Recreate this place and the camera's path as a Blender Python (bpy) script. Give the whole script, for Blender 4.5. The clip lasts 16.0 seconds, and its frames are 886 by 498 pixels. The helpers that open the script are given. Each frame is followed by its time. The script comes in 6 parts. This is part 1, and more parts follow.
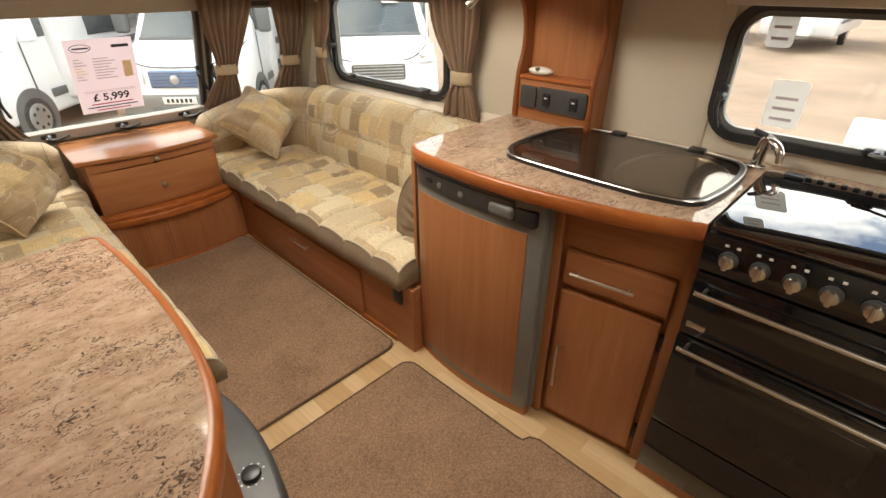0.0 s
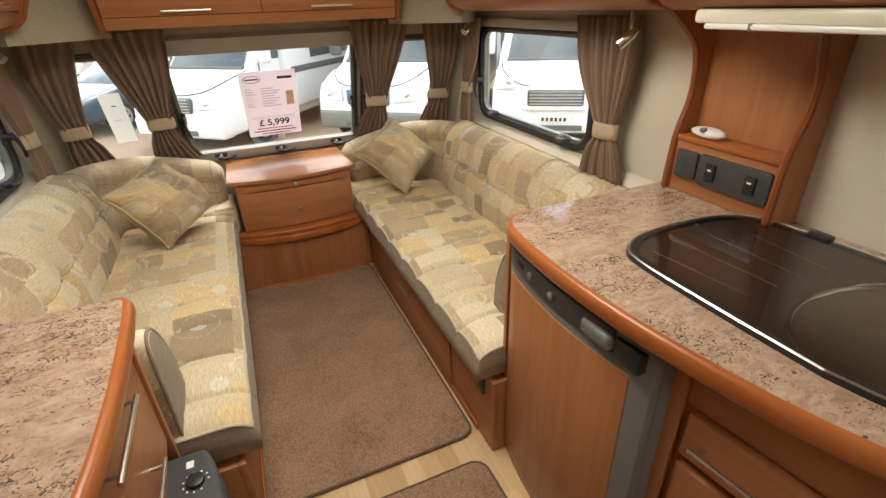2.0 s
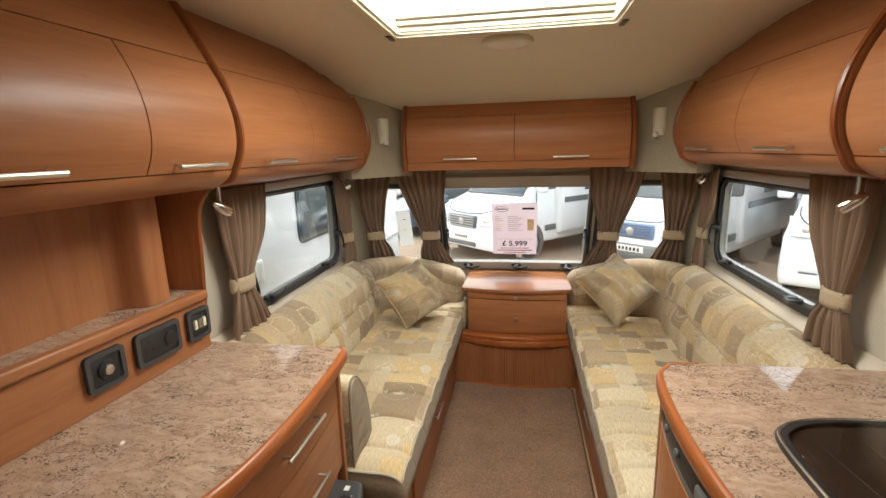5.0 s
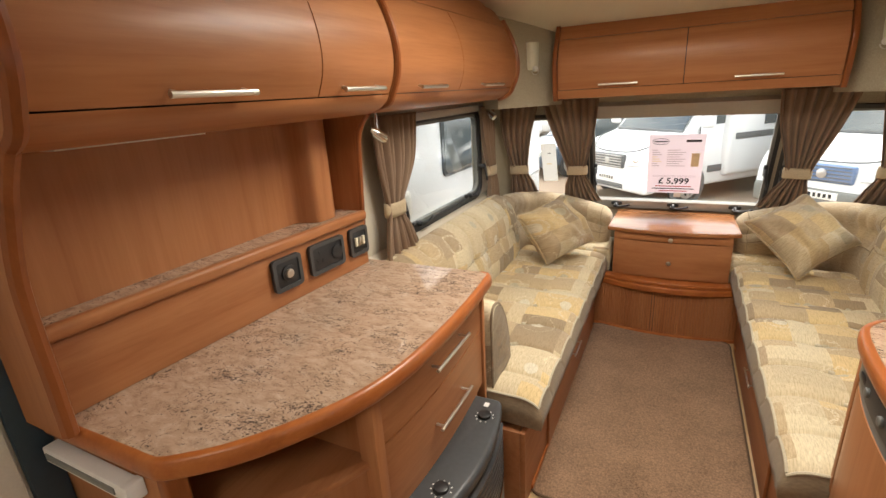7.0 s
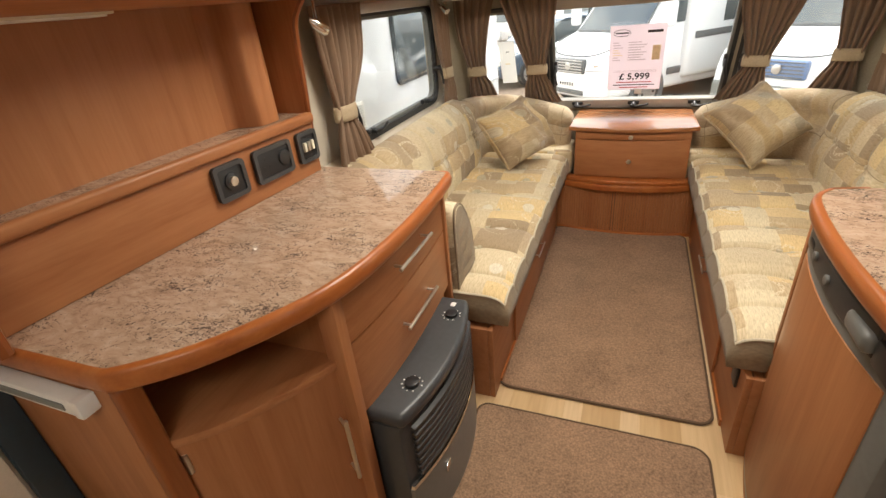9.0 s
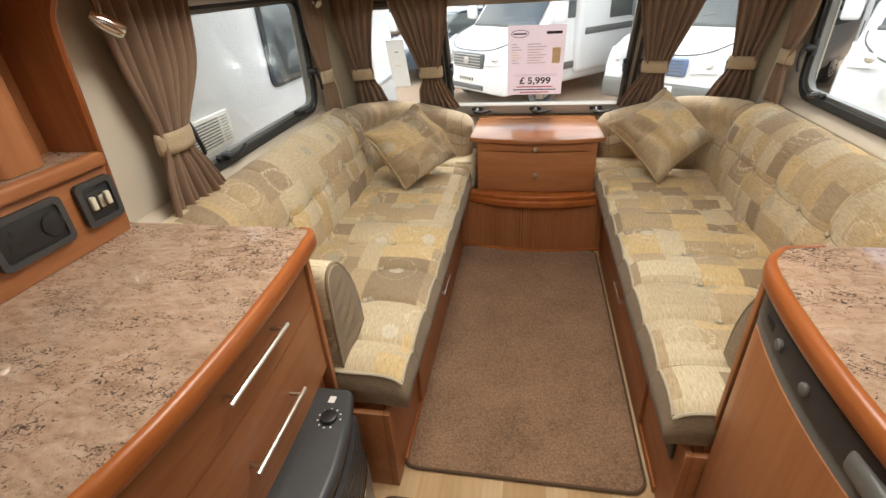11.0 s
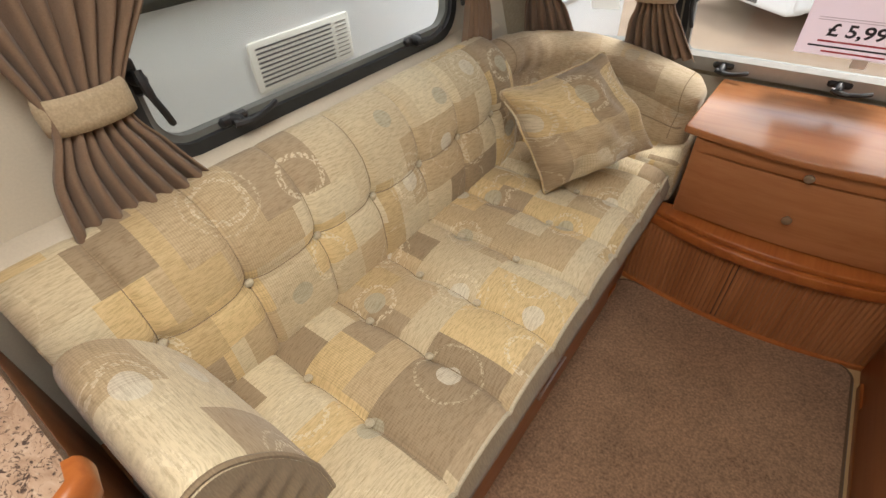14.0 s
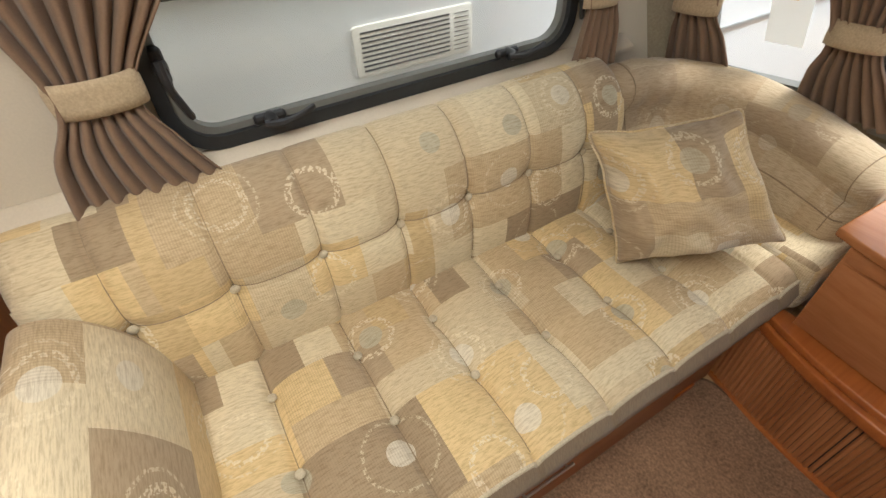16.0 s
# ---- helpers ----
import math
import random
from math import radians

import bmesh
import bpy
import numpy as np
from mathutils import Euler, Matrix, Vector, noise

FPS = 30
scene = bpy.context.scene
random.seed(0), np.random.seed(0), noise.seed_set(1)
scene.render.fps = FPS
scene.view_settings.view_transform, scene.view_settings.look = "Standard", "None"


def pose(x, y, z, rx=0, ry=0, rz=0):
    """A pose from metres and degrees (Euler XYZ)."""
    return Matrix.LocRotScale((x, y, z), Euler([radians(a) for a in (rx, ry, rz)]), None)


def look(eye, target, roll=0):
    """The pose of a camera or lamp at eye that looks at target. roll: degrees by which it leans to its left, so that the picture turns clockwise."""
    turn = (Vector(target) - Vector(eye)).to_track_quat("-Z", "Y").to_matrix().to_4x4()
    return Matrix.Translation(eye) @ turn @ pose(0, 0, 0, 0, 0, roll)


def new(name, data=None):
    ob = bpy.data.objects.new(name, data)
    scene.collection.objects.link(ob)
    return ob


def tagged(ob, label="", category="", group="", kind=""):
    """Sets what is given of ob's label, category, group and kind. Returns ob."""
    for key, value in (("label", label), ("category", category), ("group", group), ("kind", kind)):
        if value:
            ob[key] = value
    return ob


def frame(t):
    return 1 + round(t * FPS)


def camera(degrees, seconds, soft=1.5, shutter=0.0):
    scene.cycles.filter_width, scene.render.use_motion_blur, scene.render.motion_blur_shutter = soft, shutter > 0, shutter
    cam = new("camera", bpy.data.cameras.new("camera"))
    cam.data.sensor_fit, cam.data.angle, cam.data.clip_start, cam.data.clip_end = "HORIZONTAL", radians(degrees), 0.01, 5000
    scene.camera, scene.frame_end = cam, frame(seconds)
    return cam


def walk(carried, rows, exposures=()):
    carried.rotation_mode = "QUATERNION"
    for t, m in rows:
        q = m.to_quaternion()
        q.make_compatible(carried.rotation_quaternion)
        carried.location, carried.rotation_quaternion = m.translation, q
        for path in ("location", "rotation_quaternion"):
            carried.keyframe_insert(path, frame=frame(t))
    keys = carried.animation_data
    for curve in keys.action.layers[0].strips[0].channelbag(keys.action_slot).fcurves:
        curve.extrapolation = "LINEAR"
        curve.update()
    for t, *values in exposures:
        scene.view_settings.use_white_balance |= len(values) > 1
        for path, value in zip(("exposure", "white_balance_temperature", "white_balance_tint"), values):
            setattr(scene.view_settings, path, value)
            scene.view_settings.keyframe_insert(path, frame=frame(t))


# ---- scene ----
cam = camera(86.7, 16.0)
PATH = [
    (0, (-0.626, 0.276, 1.402), (0.605, 1.494, 0.401), -0.2),
    (0.5, (-0.518, 0.3, 1.402), (0.606, 1.61, 0.391), -0.5),
    (1, (-0.408, 0.307, 1.416), (0.587, 1.718, 0.406), -0.9),
    (1.5, (-0.317, 0.346, 1.417), (0.536, 1.864, 0.432), -1.4),
    (2, (-0.21, 0.427, 1.44), (0.471, 2.063, 0.512), -2.1),
    (2.5, (-0.13, 0.481, 1.452), (0.372, 2.227, 0.615), -2.3),
    (3, (-0.037, 0.44, 1.458), (0.27, 2.279, 0.732), -2.5),
    (3.5, (0.046, 0.327, 1.47), (0.193, 2.224, 0.855), -2.0),
    (4, (0.07, 0.231, 1.48), (0.058, 2.163, 0.961), -1.8),
    (4.5, (0.057, 0.184, 1.501), (-0.111, 2.128, 1.059), -1.6),
    (5, (0.034, 0.175, 1.502), (-0.297, 2.103, 1.088), -1.6),
    (7.5, (-0.01, 0.177, 1.424), (-0.899, 1.813, 0.696), -4.5),
    (8, (-0.012, 0.192, 1.391), (-0.88, 1.792, 0.561), -5.1),
    (8.5, (-0.009, 0.198, 1.374), (-0.812, 1.793, 0.474), -5.7),
    (9, (-0.007, 0.201, 1.37), (-0.704, 1.823, 0.43), -5.7),
    (9.5, (-0.017, 0.251, 1.377), (-0.557, 1.923, 0.422), -5.1),
    (10, (-0.057, 0.361, 1.384), (-0.452, 2.072, 0.425), -4.9),
    (12.5, (-0.009, 1.085, 1.347), (-0.331, 2.703, 0.216), -3.6),
    (13, (-0.057, 1.276, 1.336), (-0.571, 2.799, 0.146), -3.4),
    (13.5, (-0.116, 1.423, 1.321), (-0.852, 2.801, 0.073), -3.1),
    (14, (-0.135, 1.545, 1.314), (-1.071, 2.735, 0.008), -2.9),
    (14.5, (-0.109, 1.668, 1.324), (-1.187, 2.682, -0.02), -2.9),
    (15, (-0.086, 1.76, 1.322), (-1.258, 2.627, -0.048), -2.9),
    (15.5, (-0.093, 1.834, 1.33), (-1.324, 2.608, -0.043), -2.7),
    (16, (-0.115, 1.888, 1.336), (-1.383, 2.618, -0.028), -2.1),
]
EXPOSURES = [(0.0, 1.52, 7000, 11), (1.5, 1.42, 6800, 10), (3.5, 1.42, 6350, 9), (5.0, 1.42, 6450, 9), (8.0, 1.68, 6900, 12), (10.0, 1.52, 6700, 11), (12.5, 1.13, 6550, 13), (13.5, 1.10, 6600, 14), (14.5, 1.34, 6550, 11), (16.0, 1.34, 6500, 11)]
walk(cam, [(t, look(eye, target, roll)) for t, eye, target, roll in PATH], EXPOSURES)

# ---- world, sun ----
world = bpy.data.worlds.new("sky")
scene.world = world
world.use_nodes = True
wt = world.node_tree
wt.nodes.clear()
w_out = wt.nodes.new("ShaderNodeOutputWorld")
w_bg = wt.nodes.new("ShaderNodeBackground")
w_sky = wt.nodes.new("ShaderNodeTexSky")
w_sky.sky_type = "NISHITA"
w_sky.sun_disc = False
w_sky.sun_elevation = radians(66.4)
w_sky.sun_rotation = radians(24.0)
w_co = wt.nodes.new("ShaderNodeTexCoord")
w_no = wt.nodes.new("ShaderNodeTexNoise")
w_no.inputs["Scale"].default_value = 2.6
w_no.inputs["Detail"].default_value = 7
w_no.inputs["Roughness"].default_value = 0.6
w_rp = wt.nodes.new("ShaderNodeValToRGB")
w_rp.color_ramp.elements[0].position = 0.39
w_rp.color_ramp.elements[1].position = 0.57
w_mx = wt.nodes.new("ShaderNodeMix")
w_mx.data_type = "RGBA"
w_mx.inputs[7].default_value = (14, 13.7, 13.2, 1)
wt.links.new(w_co.outputs["Generated"], w_no.inputs["Vector"])
wt.links.new(w_no.outputs["Fac"], w_rp.inputs["Fac"])
wt.links.new(w_rp.outputs["Color"], w_mx.inputs[0])
wt.links.new(w_sky.outputs["Color"], w_mx.inputs[6])
wt.links.new(w_mx.outputs[2], w_bg.inputs["Color"])
w_bg.inputs["Strength"].default_value = 0.13
wt.links.new(w_bg.outputs["Background"], w_out.inputs["Surface"])

sun = new("sun", bpy.data.lights.new("sun", "SUN"))
sun.data.energy = 1.2
sun.data.angle = radians(16)
sun.data.color = (1.0, 0.95, 0.88)
sun.matrix_basis = look((1.6, 3.6, 9.0), (0, 0, 0))


def daylight(name, at, target, w, h, watts, tone=(1.0, 0.96, 0.87)):
    """An area lamp in an opening, for the sky's light."""
    l = new(name, bpy.data.lights.new(name, "AREA"))
    l.data.shape, l.data.size, l.data.size_y, l.data.energy, l.data.color = "RECTANGLE", w, h, watts, tone
    l.matrix_basis = look(at, target)
    return l


daylight("rooflight_daylight", (-0.04, 1.62, 2.04), (-0.04, 1.62, 0), 0.70, 0.66, 8.6)
# Fill lamp added out of view to brighten the kitchen aisle and lockers.
daylight("unseen_rear_fill", (0.0, -0.55, 2.04), (0.0, -0.55, 0), 0.45, 0.45, 4.0)


# ---- materials ----
def nodes_of(name):
    m = bpy.data.materials.new(name)
    m.use_nodes = True
    t = m.node_tree
    return m, t, t.nodes["Principled BSDF"]


def node(t, kind, **props):
    n = t.nodes.new(kind)
    for k, v in props.items():
        if k in n.inputs:
            n.inputs[k].default_value = v
    return n


def ramp(t, fac, stops, constant=False):
    r = t.nodes.new("ShaderNodeValToRGB")
    r.color_ramp.interpolation = "CONSTANT" if constant else "LINEAR"
    els = r.color_ramp.elements
    while len(els) < len(stops):
        els.new(0.5)
    for e, (pos, c) in zip(els, stops):
        e.position = pos
        e.color = (*c, 1)
    t.links.new(fac, r.inputs["Fac"])
    return r.outputs["Color"]


def mapped(t, scale=(1, 1, 1), source="Object"):
    co = t.nodes.new("ShaderNodeTexCoord")
    mp = t.nodes.new("ShaderNodeMapping")
    mp.inputs["Scale"].default_value = scale
    t.links.new(co.outputs[source], mp.inputs["Vector"])
    return mp.outputs["Vector"]


def noise_at(t, vec, scale, detail=4, rough=0.55, distort=0.0):
    n = t.nodes.new("ShaderNodeTexNoise")
    n.inputs["Scale"].default_value = scale
    n.inputs["Detail"].default_value = detail
    n.inputs["Roughness"].default_value = rough
    n.inputs["Distortion"].default_value = distort
    t.links.new(vec, n.inputs["Vector"])
    return n.outputs["Fac"]


def mixc(t, fac, a, b, blend="MIX"):
    n = t.nodes.new("ShaderNodeMix")
    n.data_type = "RGBA"
    n.blend_type = blend
    for sock, v in ((0, fac), (6, a), (7, b)):
        if isinstance(v, (int, float)):
            n.inputs[sock].default_value = v
        elif isinstance(v, tuple):
            n.inputs[sock].default_value = (*v, 1)
        else:
            t.links.new(v, n.inputs[sock])
    return n.outputs[2]


def maths(t, op, a, b=0.0):
    n = t.nodes.new("ShaderNodeMath")
    n.operation = op
    for i, v in enumerate((a, b)):
        if isinstance(v, (int, float)):
            n.inputs[i].default_value = v
        else:
            t.links.new(v, n.inputs[i])
    return n.outputs[0]


def bump(t, p, height, strength=0.2, distance=0.002):
    b = t.nodes.new("ShaderNodeBump")
    b.inputs["Strength"].default_value = strength
    b.inputs["Distance"].default_value = distance
    t.links.new(height, b.inputs["Height"])
    t.links.new(b.outputs["Normal"], p.inputs["Normal"])


def plain(name, col, rough=0.5, metal=0.0, grain=60, amount=0.12, relief=0.1, coat=0.0):
    m, t, p = nodes_of(name)
    v = mapped(t)
    fine = noise_at(t, v, grain)
    big = noise_at(t, v, 3.0, 3)
    both = maths(t, "ADD", maths(t, "MULTIPLY", fine, 0.6), maths(t, "MULTIPLY", big, 0.4))
    lo = tuple(c * (1 - amount) for c in col)
    hi = tuple(min(1, c * (1 + amount)) for c in col)
    t.links.new(ramp(t, both, [(0.3, lo), (0.7, hi)]), p.inputs["Base Color"])
    p.inputs["Roughness"].default_value = rough
    p.inputs["Metallic"].default_value = metal
    p.inputs["Coat Weight"].default_value = coat
    if relief:
        bump(t, p, fine, relief, 0.001)
    return m


def wood(name, axis, dark=(0.285, 0.102, 0.034), mid=(0.37, 0.148, 0.057), light=(0.43, 0.187, 0.076), rough=0.45):
    m, t, p = nodes_of(name)
    sc = {"x": (1.2, 22, 22), "y": (22, 1.2, 22), "z": (22, 22, 1.2)}[axis]
    v = mapped(t, sc)
    grain = noise_at(t, v, 1.0, 5, 0.6, 0.6)
    fine = noise_at(t, mapped(t, tuple(c * 7 for c in sc)), 1.0, 3)
    big = noise_at(t, mapped(t, tuple(c * 0.18 for c in sc)), 1.0, 2)
    f = maths(t, "ADD", maths(t, "MULTIPLY", grain, 0.5), maths(t, "ADD", maths(t, "MULTIPLY", fine, 0.2), maths(t, "MULTIPLY", big, 0.3)))
    t.links.new(ramp(t, f, [(0.33, dark), (0.5, mid), (0.68, light)]), p.inputs["Base Color"])
    p.inputs["Roughness"].default_value = rough
    p.inputs["Coat Weight"].default_value = 0.12
    p.inputs["Coat Roughness"].default_value = 0.2
    p.inputs["Specular IOR Level"].default_value = 0.38
    bump(t, p, fine, 0.06, 0.001)
    return m


WOOD_X = wood("cherry_wood_x", "x")
WOOD_Y = wood("cherry_wood_y", "y")
WOOD_Z = wood("cherry_wood_z", "z")
POLISHED = wood("polished_cherry_top", "x", rough=0.24)
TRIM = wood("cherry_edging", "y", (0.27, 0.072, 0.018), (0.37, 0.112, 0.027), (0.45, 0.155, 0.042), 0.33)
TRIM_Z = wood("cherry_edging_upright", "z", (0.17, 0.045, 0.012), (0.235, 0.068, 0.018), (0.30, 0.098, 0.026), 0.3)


def granite():
    m, t, p = nodes_of("granite_laminate")
    v = mapped(t, (1, 1.9, 1))
    base = ramp(t, noise_at(t, v, 24, 4, 0.65, 0.8), [(0.3, (0.31, 0.205, 0.14)), (0.5, (0.44, 0.305, 0.215)), (0.7, (0.53, 0.40, 0.30))])
    streak = noise_at(t, mapped(t, (84, 112, 84)), 1.0, 5, 0.72, 1.6)
    region = noise_at(t, v, 7, 2)
    k = maths(t, "ADD", streak, maths(t, "MULTIPLY", maths(t, "SUBTRACT", region, 0.5), 0.34))
    dark = ramp(t, k, [(0.375, (1, 1, 1)), (0.445, (0, 0, 0))])
    c1 = mixc(t, dark, base, (0.085, 0.060, 0.048))
    pale = ramp(t, noise_at(t, v, 120, 3), [(0.6, (0, 0, 0)), (0.7, (1, 1, 1))])
    t.links.new(mixc(t, maths(t, "MULTIPLY", pale, 0.5), c1, (0.62, 0.50, 0.38)), p.inputs["Base Color"])
    p.inputs["Roughness"].default_value = 0.06
    p.inputs["Specular IOR Level"].default_value = 0.5
    return m


GRANITE = granite()


def patchwork(name, seed=0.0, scale=0.78, calm=0.0):
    """Woven patchwork upholstery: rectangles in beiges with discs and stitched rings, in metric UV."""
    m, t, p = nodes_of(name)
    co = t.nodes.new("ShaderNodeTexCoord")
    mp = t.nodes.new("ShaderNodeMapping")
    mp.inputs["Location"].default_value = (seed, seed * 0.7, 0)
    t.links.new(co.outputs["UV"], mp.inputs["Vector"])
    uv = mp.outputs["Vector"]

    def bricks(w, h, off, sq, freq):
        b = t.nodes.new("ShaderNodeTexBrick")
        b.offset, b.squash, b.squash_frequency, b.offset_frequency = off, sq, freq, 2
        b.inputs["Color1"].default_value = (0, 0, 0, 1)
        b.inputs["Color2"].default_value = (1, 1, 1, 1)
        b.inputs["Scale"].default_value = scale
        b.inputs["Mortar Size"].default_value = 0.0
        b.inputs["Brick Width"].default_value = w
        b.inputs["Row Height"].default_value = h
        t.links.new(uv, b.inputs["Vector"])
        return b.outputs["Color"]

    r1 = bricks(0.135, 0.15, 0.37, 1.5, 3)
    r2 = bricks(0.095, 0.085, 0.61, 0.7, 2)
    r3 = bricks(0.21, 0.17, 0.45, 1.3, 2)
    pal = [(0.0, (0.375, 0.29, 0.192)), (0.08, (0.57, 0.45, 0.285)), (0.28, (0.64, 0.545, 0.375)), (0.45, (0.70, 0.545, 0.30)),
           (0.62, (0.44, 0.345, 0.232)), (0.69, (0.70, 0.615, 0.435)), (0.84, (0.59, 0.455, 0.258))]
    c1 = ramp(t, r1, pal, True)
    c2 = ramp(t, r2, pal, True)
    pick = ramp(t, r3, [(0.0, (0, 0, 0)), (0.55, (1, 1, 1))], True)
    col = mixc(t, pick, c1, c2)
    # discs and rings
    vo = t.nodes.new("ShaderNodeTexVoronoi")
    vo.voronoi_dimensions = "2D"
    vo.inputs["Scale"].default_value = 5.2
    vo.inputs["Randomness"].default_value = 0.8
    t.links.new(uv, vo.inputs["Vector"])
    sep = t.nodes.new("ShaderNodeSeparateColor")
    t.links.new(vo.outputs["Color"], sep.inputs["Color"])
    d = vo.outputs["Distance"]
    wob = maths(t, "ADD", d, maths(t, "MULTIPLY", maths(t, "SUBTRACT", noise_at(t, uv, 14, 1), 0.5), 0.08))
    disc = maths(t, "MULTIPLY", maths(t, "LESS_THAN", wob, 0.14), maths(t, "GREATER_THAN", sep.outputs[0], 0.4))
    col = mixc(t, maths(t, "MULTIPLY", disc, 0.85), col, ramp(t, sep.outputs[1], [(0, (0.50, 0.47, 0.36)), (0.45, (0.72, 0.68, 0.57))], True))
    ring = maths(t, "MULTIPLY", maths(t, "LESS_THAN", maths(t, "ABSOLUTE", maths(t, "SUBTRACT", wob, 0.25)), 0.035), maths(t, "GREATER_THAN", sep.outputs[2], 0.35))
    dots = maths(t, "GREATER_THAN", noise_at(t, uv, 130, 1), 0.50)
    col = mixc(t, maths(t, "MULTIPLY", maths(t, "MULTIPLY", ring, dots), 0.75), col, (0.78, 0.70, 0.52))
    arc = maths(t, "MULTIPLY", maths(t, "LESS_THAN", maths(t, "ABSOLUTE", maths(t, "SUBTRACT", wob, 0.37)), 0.016), maths(t, "GREATER_THAN", sep.outputs[1], 0.45))
    col = mixc(t, maths(t, "MULTIPLY", maths(t, "MULTIPLY", arc, dots), 0.55), col, (0.74, 0.66, 0.48))
    # fine ribs in some of the patches
    ribs = t.nodes.new("ShaderNodeTexWave")
    ribs.inputs["Scale"].default_value = 62
    ribs.inputs["Distortion"].default_value = 0.6
    t.links.new(uv, ribs.inputs["Vector"])
    ribbed = maths(t, "MULTIPLY", maths(t, "LESS_THAN", r1, 0.3), 0.24)
    col = mixc(t, maths(t, "MULTIPLY", ribbed, ribs.outputs["Fac"]), col, (0.25, 0.19, 0.13))
    col = mixc(t, calm, col, (0.46, 0.365, 0.26))
    # woven streaks
    st = noise_at(t, mapped(t, (40, 260, 1), "UV"), 1.0, 4, 0.7)
    fine = noise_at(t, mapped(t, (500, 500, 1), "UV"), 1.0, 2)
    shade = ramp(t, st, [(0.34, (0.70, 0.65, 0.57)), (0.56, (1.08, 1.07, 1.04))])
    col = mixc(t, 0.8, col, shade, "MULTIPLY")
    big = ramp(t, noise_at(t, uv, 3.0, 2), [(0.3, (0.9, 0.9, 0.9)), (0.7, (1, 1, 1))])
    t.links.new(mixc(t, 1.0, col, big, "MULTIPLY"), p.inputs["Base Color"])
    p.inputs["Roughness"].default_value = 0.9
    p.inputs["Specular IOR Level"].default_value = 0.15
    p.inputs["Sheen Weight"].default_value = 0.2
    bump(t, p, maths(t, "ADD", st, maths(t, "MULTIPLY", fine, 0.5)), 0.35, 0.0015)
    return m


FABRIC = patchwork("patchwork_fabric")
FABRIC_B = patchwork("patchwork_fabric_back", 3.37)
FABRIC_C = patchwork("patchwork_fabric_pillow", 7.1, 0.85, 0.25)
FABRIC_D = patchwork("patchwork_fabric_bolster", 5.3, 0.8, 0.6)


def cloth(name, col, sx=300, sy=300, rough=0.95, amount=0.2):
    m, t, p = nodes_of(name)
    f = noise_at(t, mapped(t, (sx, sy, sx)), 1.0, 3)
    big = noise_at(t, mapped(t), 5, 3)
    c = ramp(t, maths(t, "ADD", maths(t, "MULTIPLY", f, 0.7), maths(t, "MULTIPLY", big, 0.3)), [(0.3, tuple(x * (1 - amount) for x in col)), (0.7, tuple(x * (1 + amount) for x in col))])
    t.links.new(c, p.inputs["Base Color"])
    p.inputs["Roughness"].default_value = rough
    p.inputs["Specular IOR Level"].default_value = 0.1
    p.inputs["Sheen Weight"].default_value = 0.15
    bump(t, p, f, 0.4, 0.001)
    return m


CORD = cloth("taupe_cord_fabric", (0.275, 0.208, 0.134), 60, 420)
PIPING = cloth("cream_piping", (0.52, 0.46, 0.34))
CURTAIN = cloth("brown_curtain_cloth", (0.225, 0.150, 0.102), 420, 420, 0.85, 0.12)
TIEBAND = cloth("beige_woven_band", (0.46, 0.37, 0.25), 240, 240)
CARPET = cloth("brown_carpet", (0.278, 0.172, 0.106), 150, 150, 1.0, 0.5)
BINDING = cloth("carpet_binding", (0.12, 0.075, 0.045))
WALLCLOTH = cloth("speckled_wall_cloth", (0.38, 0.335, 0.25), 160, 160, 0.9, 0.16)
WALL = plain("beige_wall_board", (0.60, 0.54, 0.44), 0.6, grain=220, amount=0.06, relief=0.25)
CEIL = plain("cream_ceiling_board", (0.74, 0.69, 0.58), 0.65, grain=150, amount=0.03, relief=0.15)
CREAM = plain("cream_plastic", (0.68, 0.65, 0.52), 0.4, amount=0.05)
WHITEP = plain("white_plastic", (0.75, 0.74, 0.70), 0.35, amount=0.04)
BLACKP = plain("black_plastic", (0.018, 0.018, 0.019), 0.35, amount=0.2)
CHARC = plain("charcoal_plastic", (0.05, 0.052, 0.054), 0.4, amount=0.15)
GREYP = plain("grey_plastic", (0.17, 0.175, 0.165), 0.38, amount=0.08)
PALEGREY = plain("pale_grey_plastic", (0.46, 0.45, 0.42), 0.4, amount=0.06)
RUBBER = plain("black_rubber", (0.02, 0.022, 0.024), 0.45, amount=0.2)
CHROME = plain("chrome", (0.75, 0.74, 0.72), 0.12, 1.0, amount=0.05, relief=0)
STEEL = plain("brushed_steel", (0.62, 0.59, 0.53), 0.3, 1.0, amount=0.08, relief=0)
ENAMEL = plain("black_enamel", (0.008, 0.008, 0.009), 0.12, amount=0.3, relief=0, coat=0.4)
INK = plain("black_ink", (0.02, 0.02, 0.025), 0.8, relief=0)
REDINK = plain("red_ink", (0.45, 0.05, 0.06), 0.8, relief=0)
YELLOWINK = plain("yellow_ink", (0.80, 0.66, 0.42), 0.8, relief=0)
GREYINK = plain("grey_ink", (0.55, 0.47, 0.50), 0.8, relief=0)
DARKTEAL = plain("dark_teal_seal", (0.015, 0.03, 0.04), 0.5)


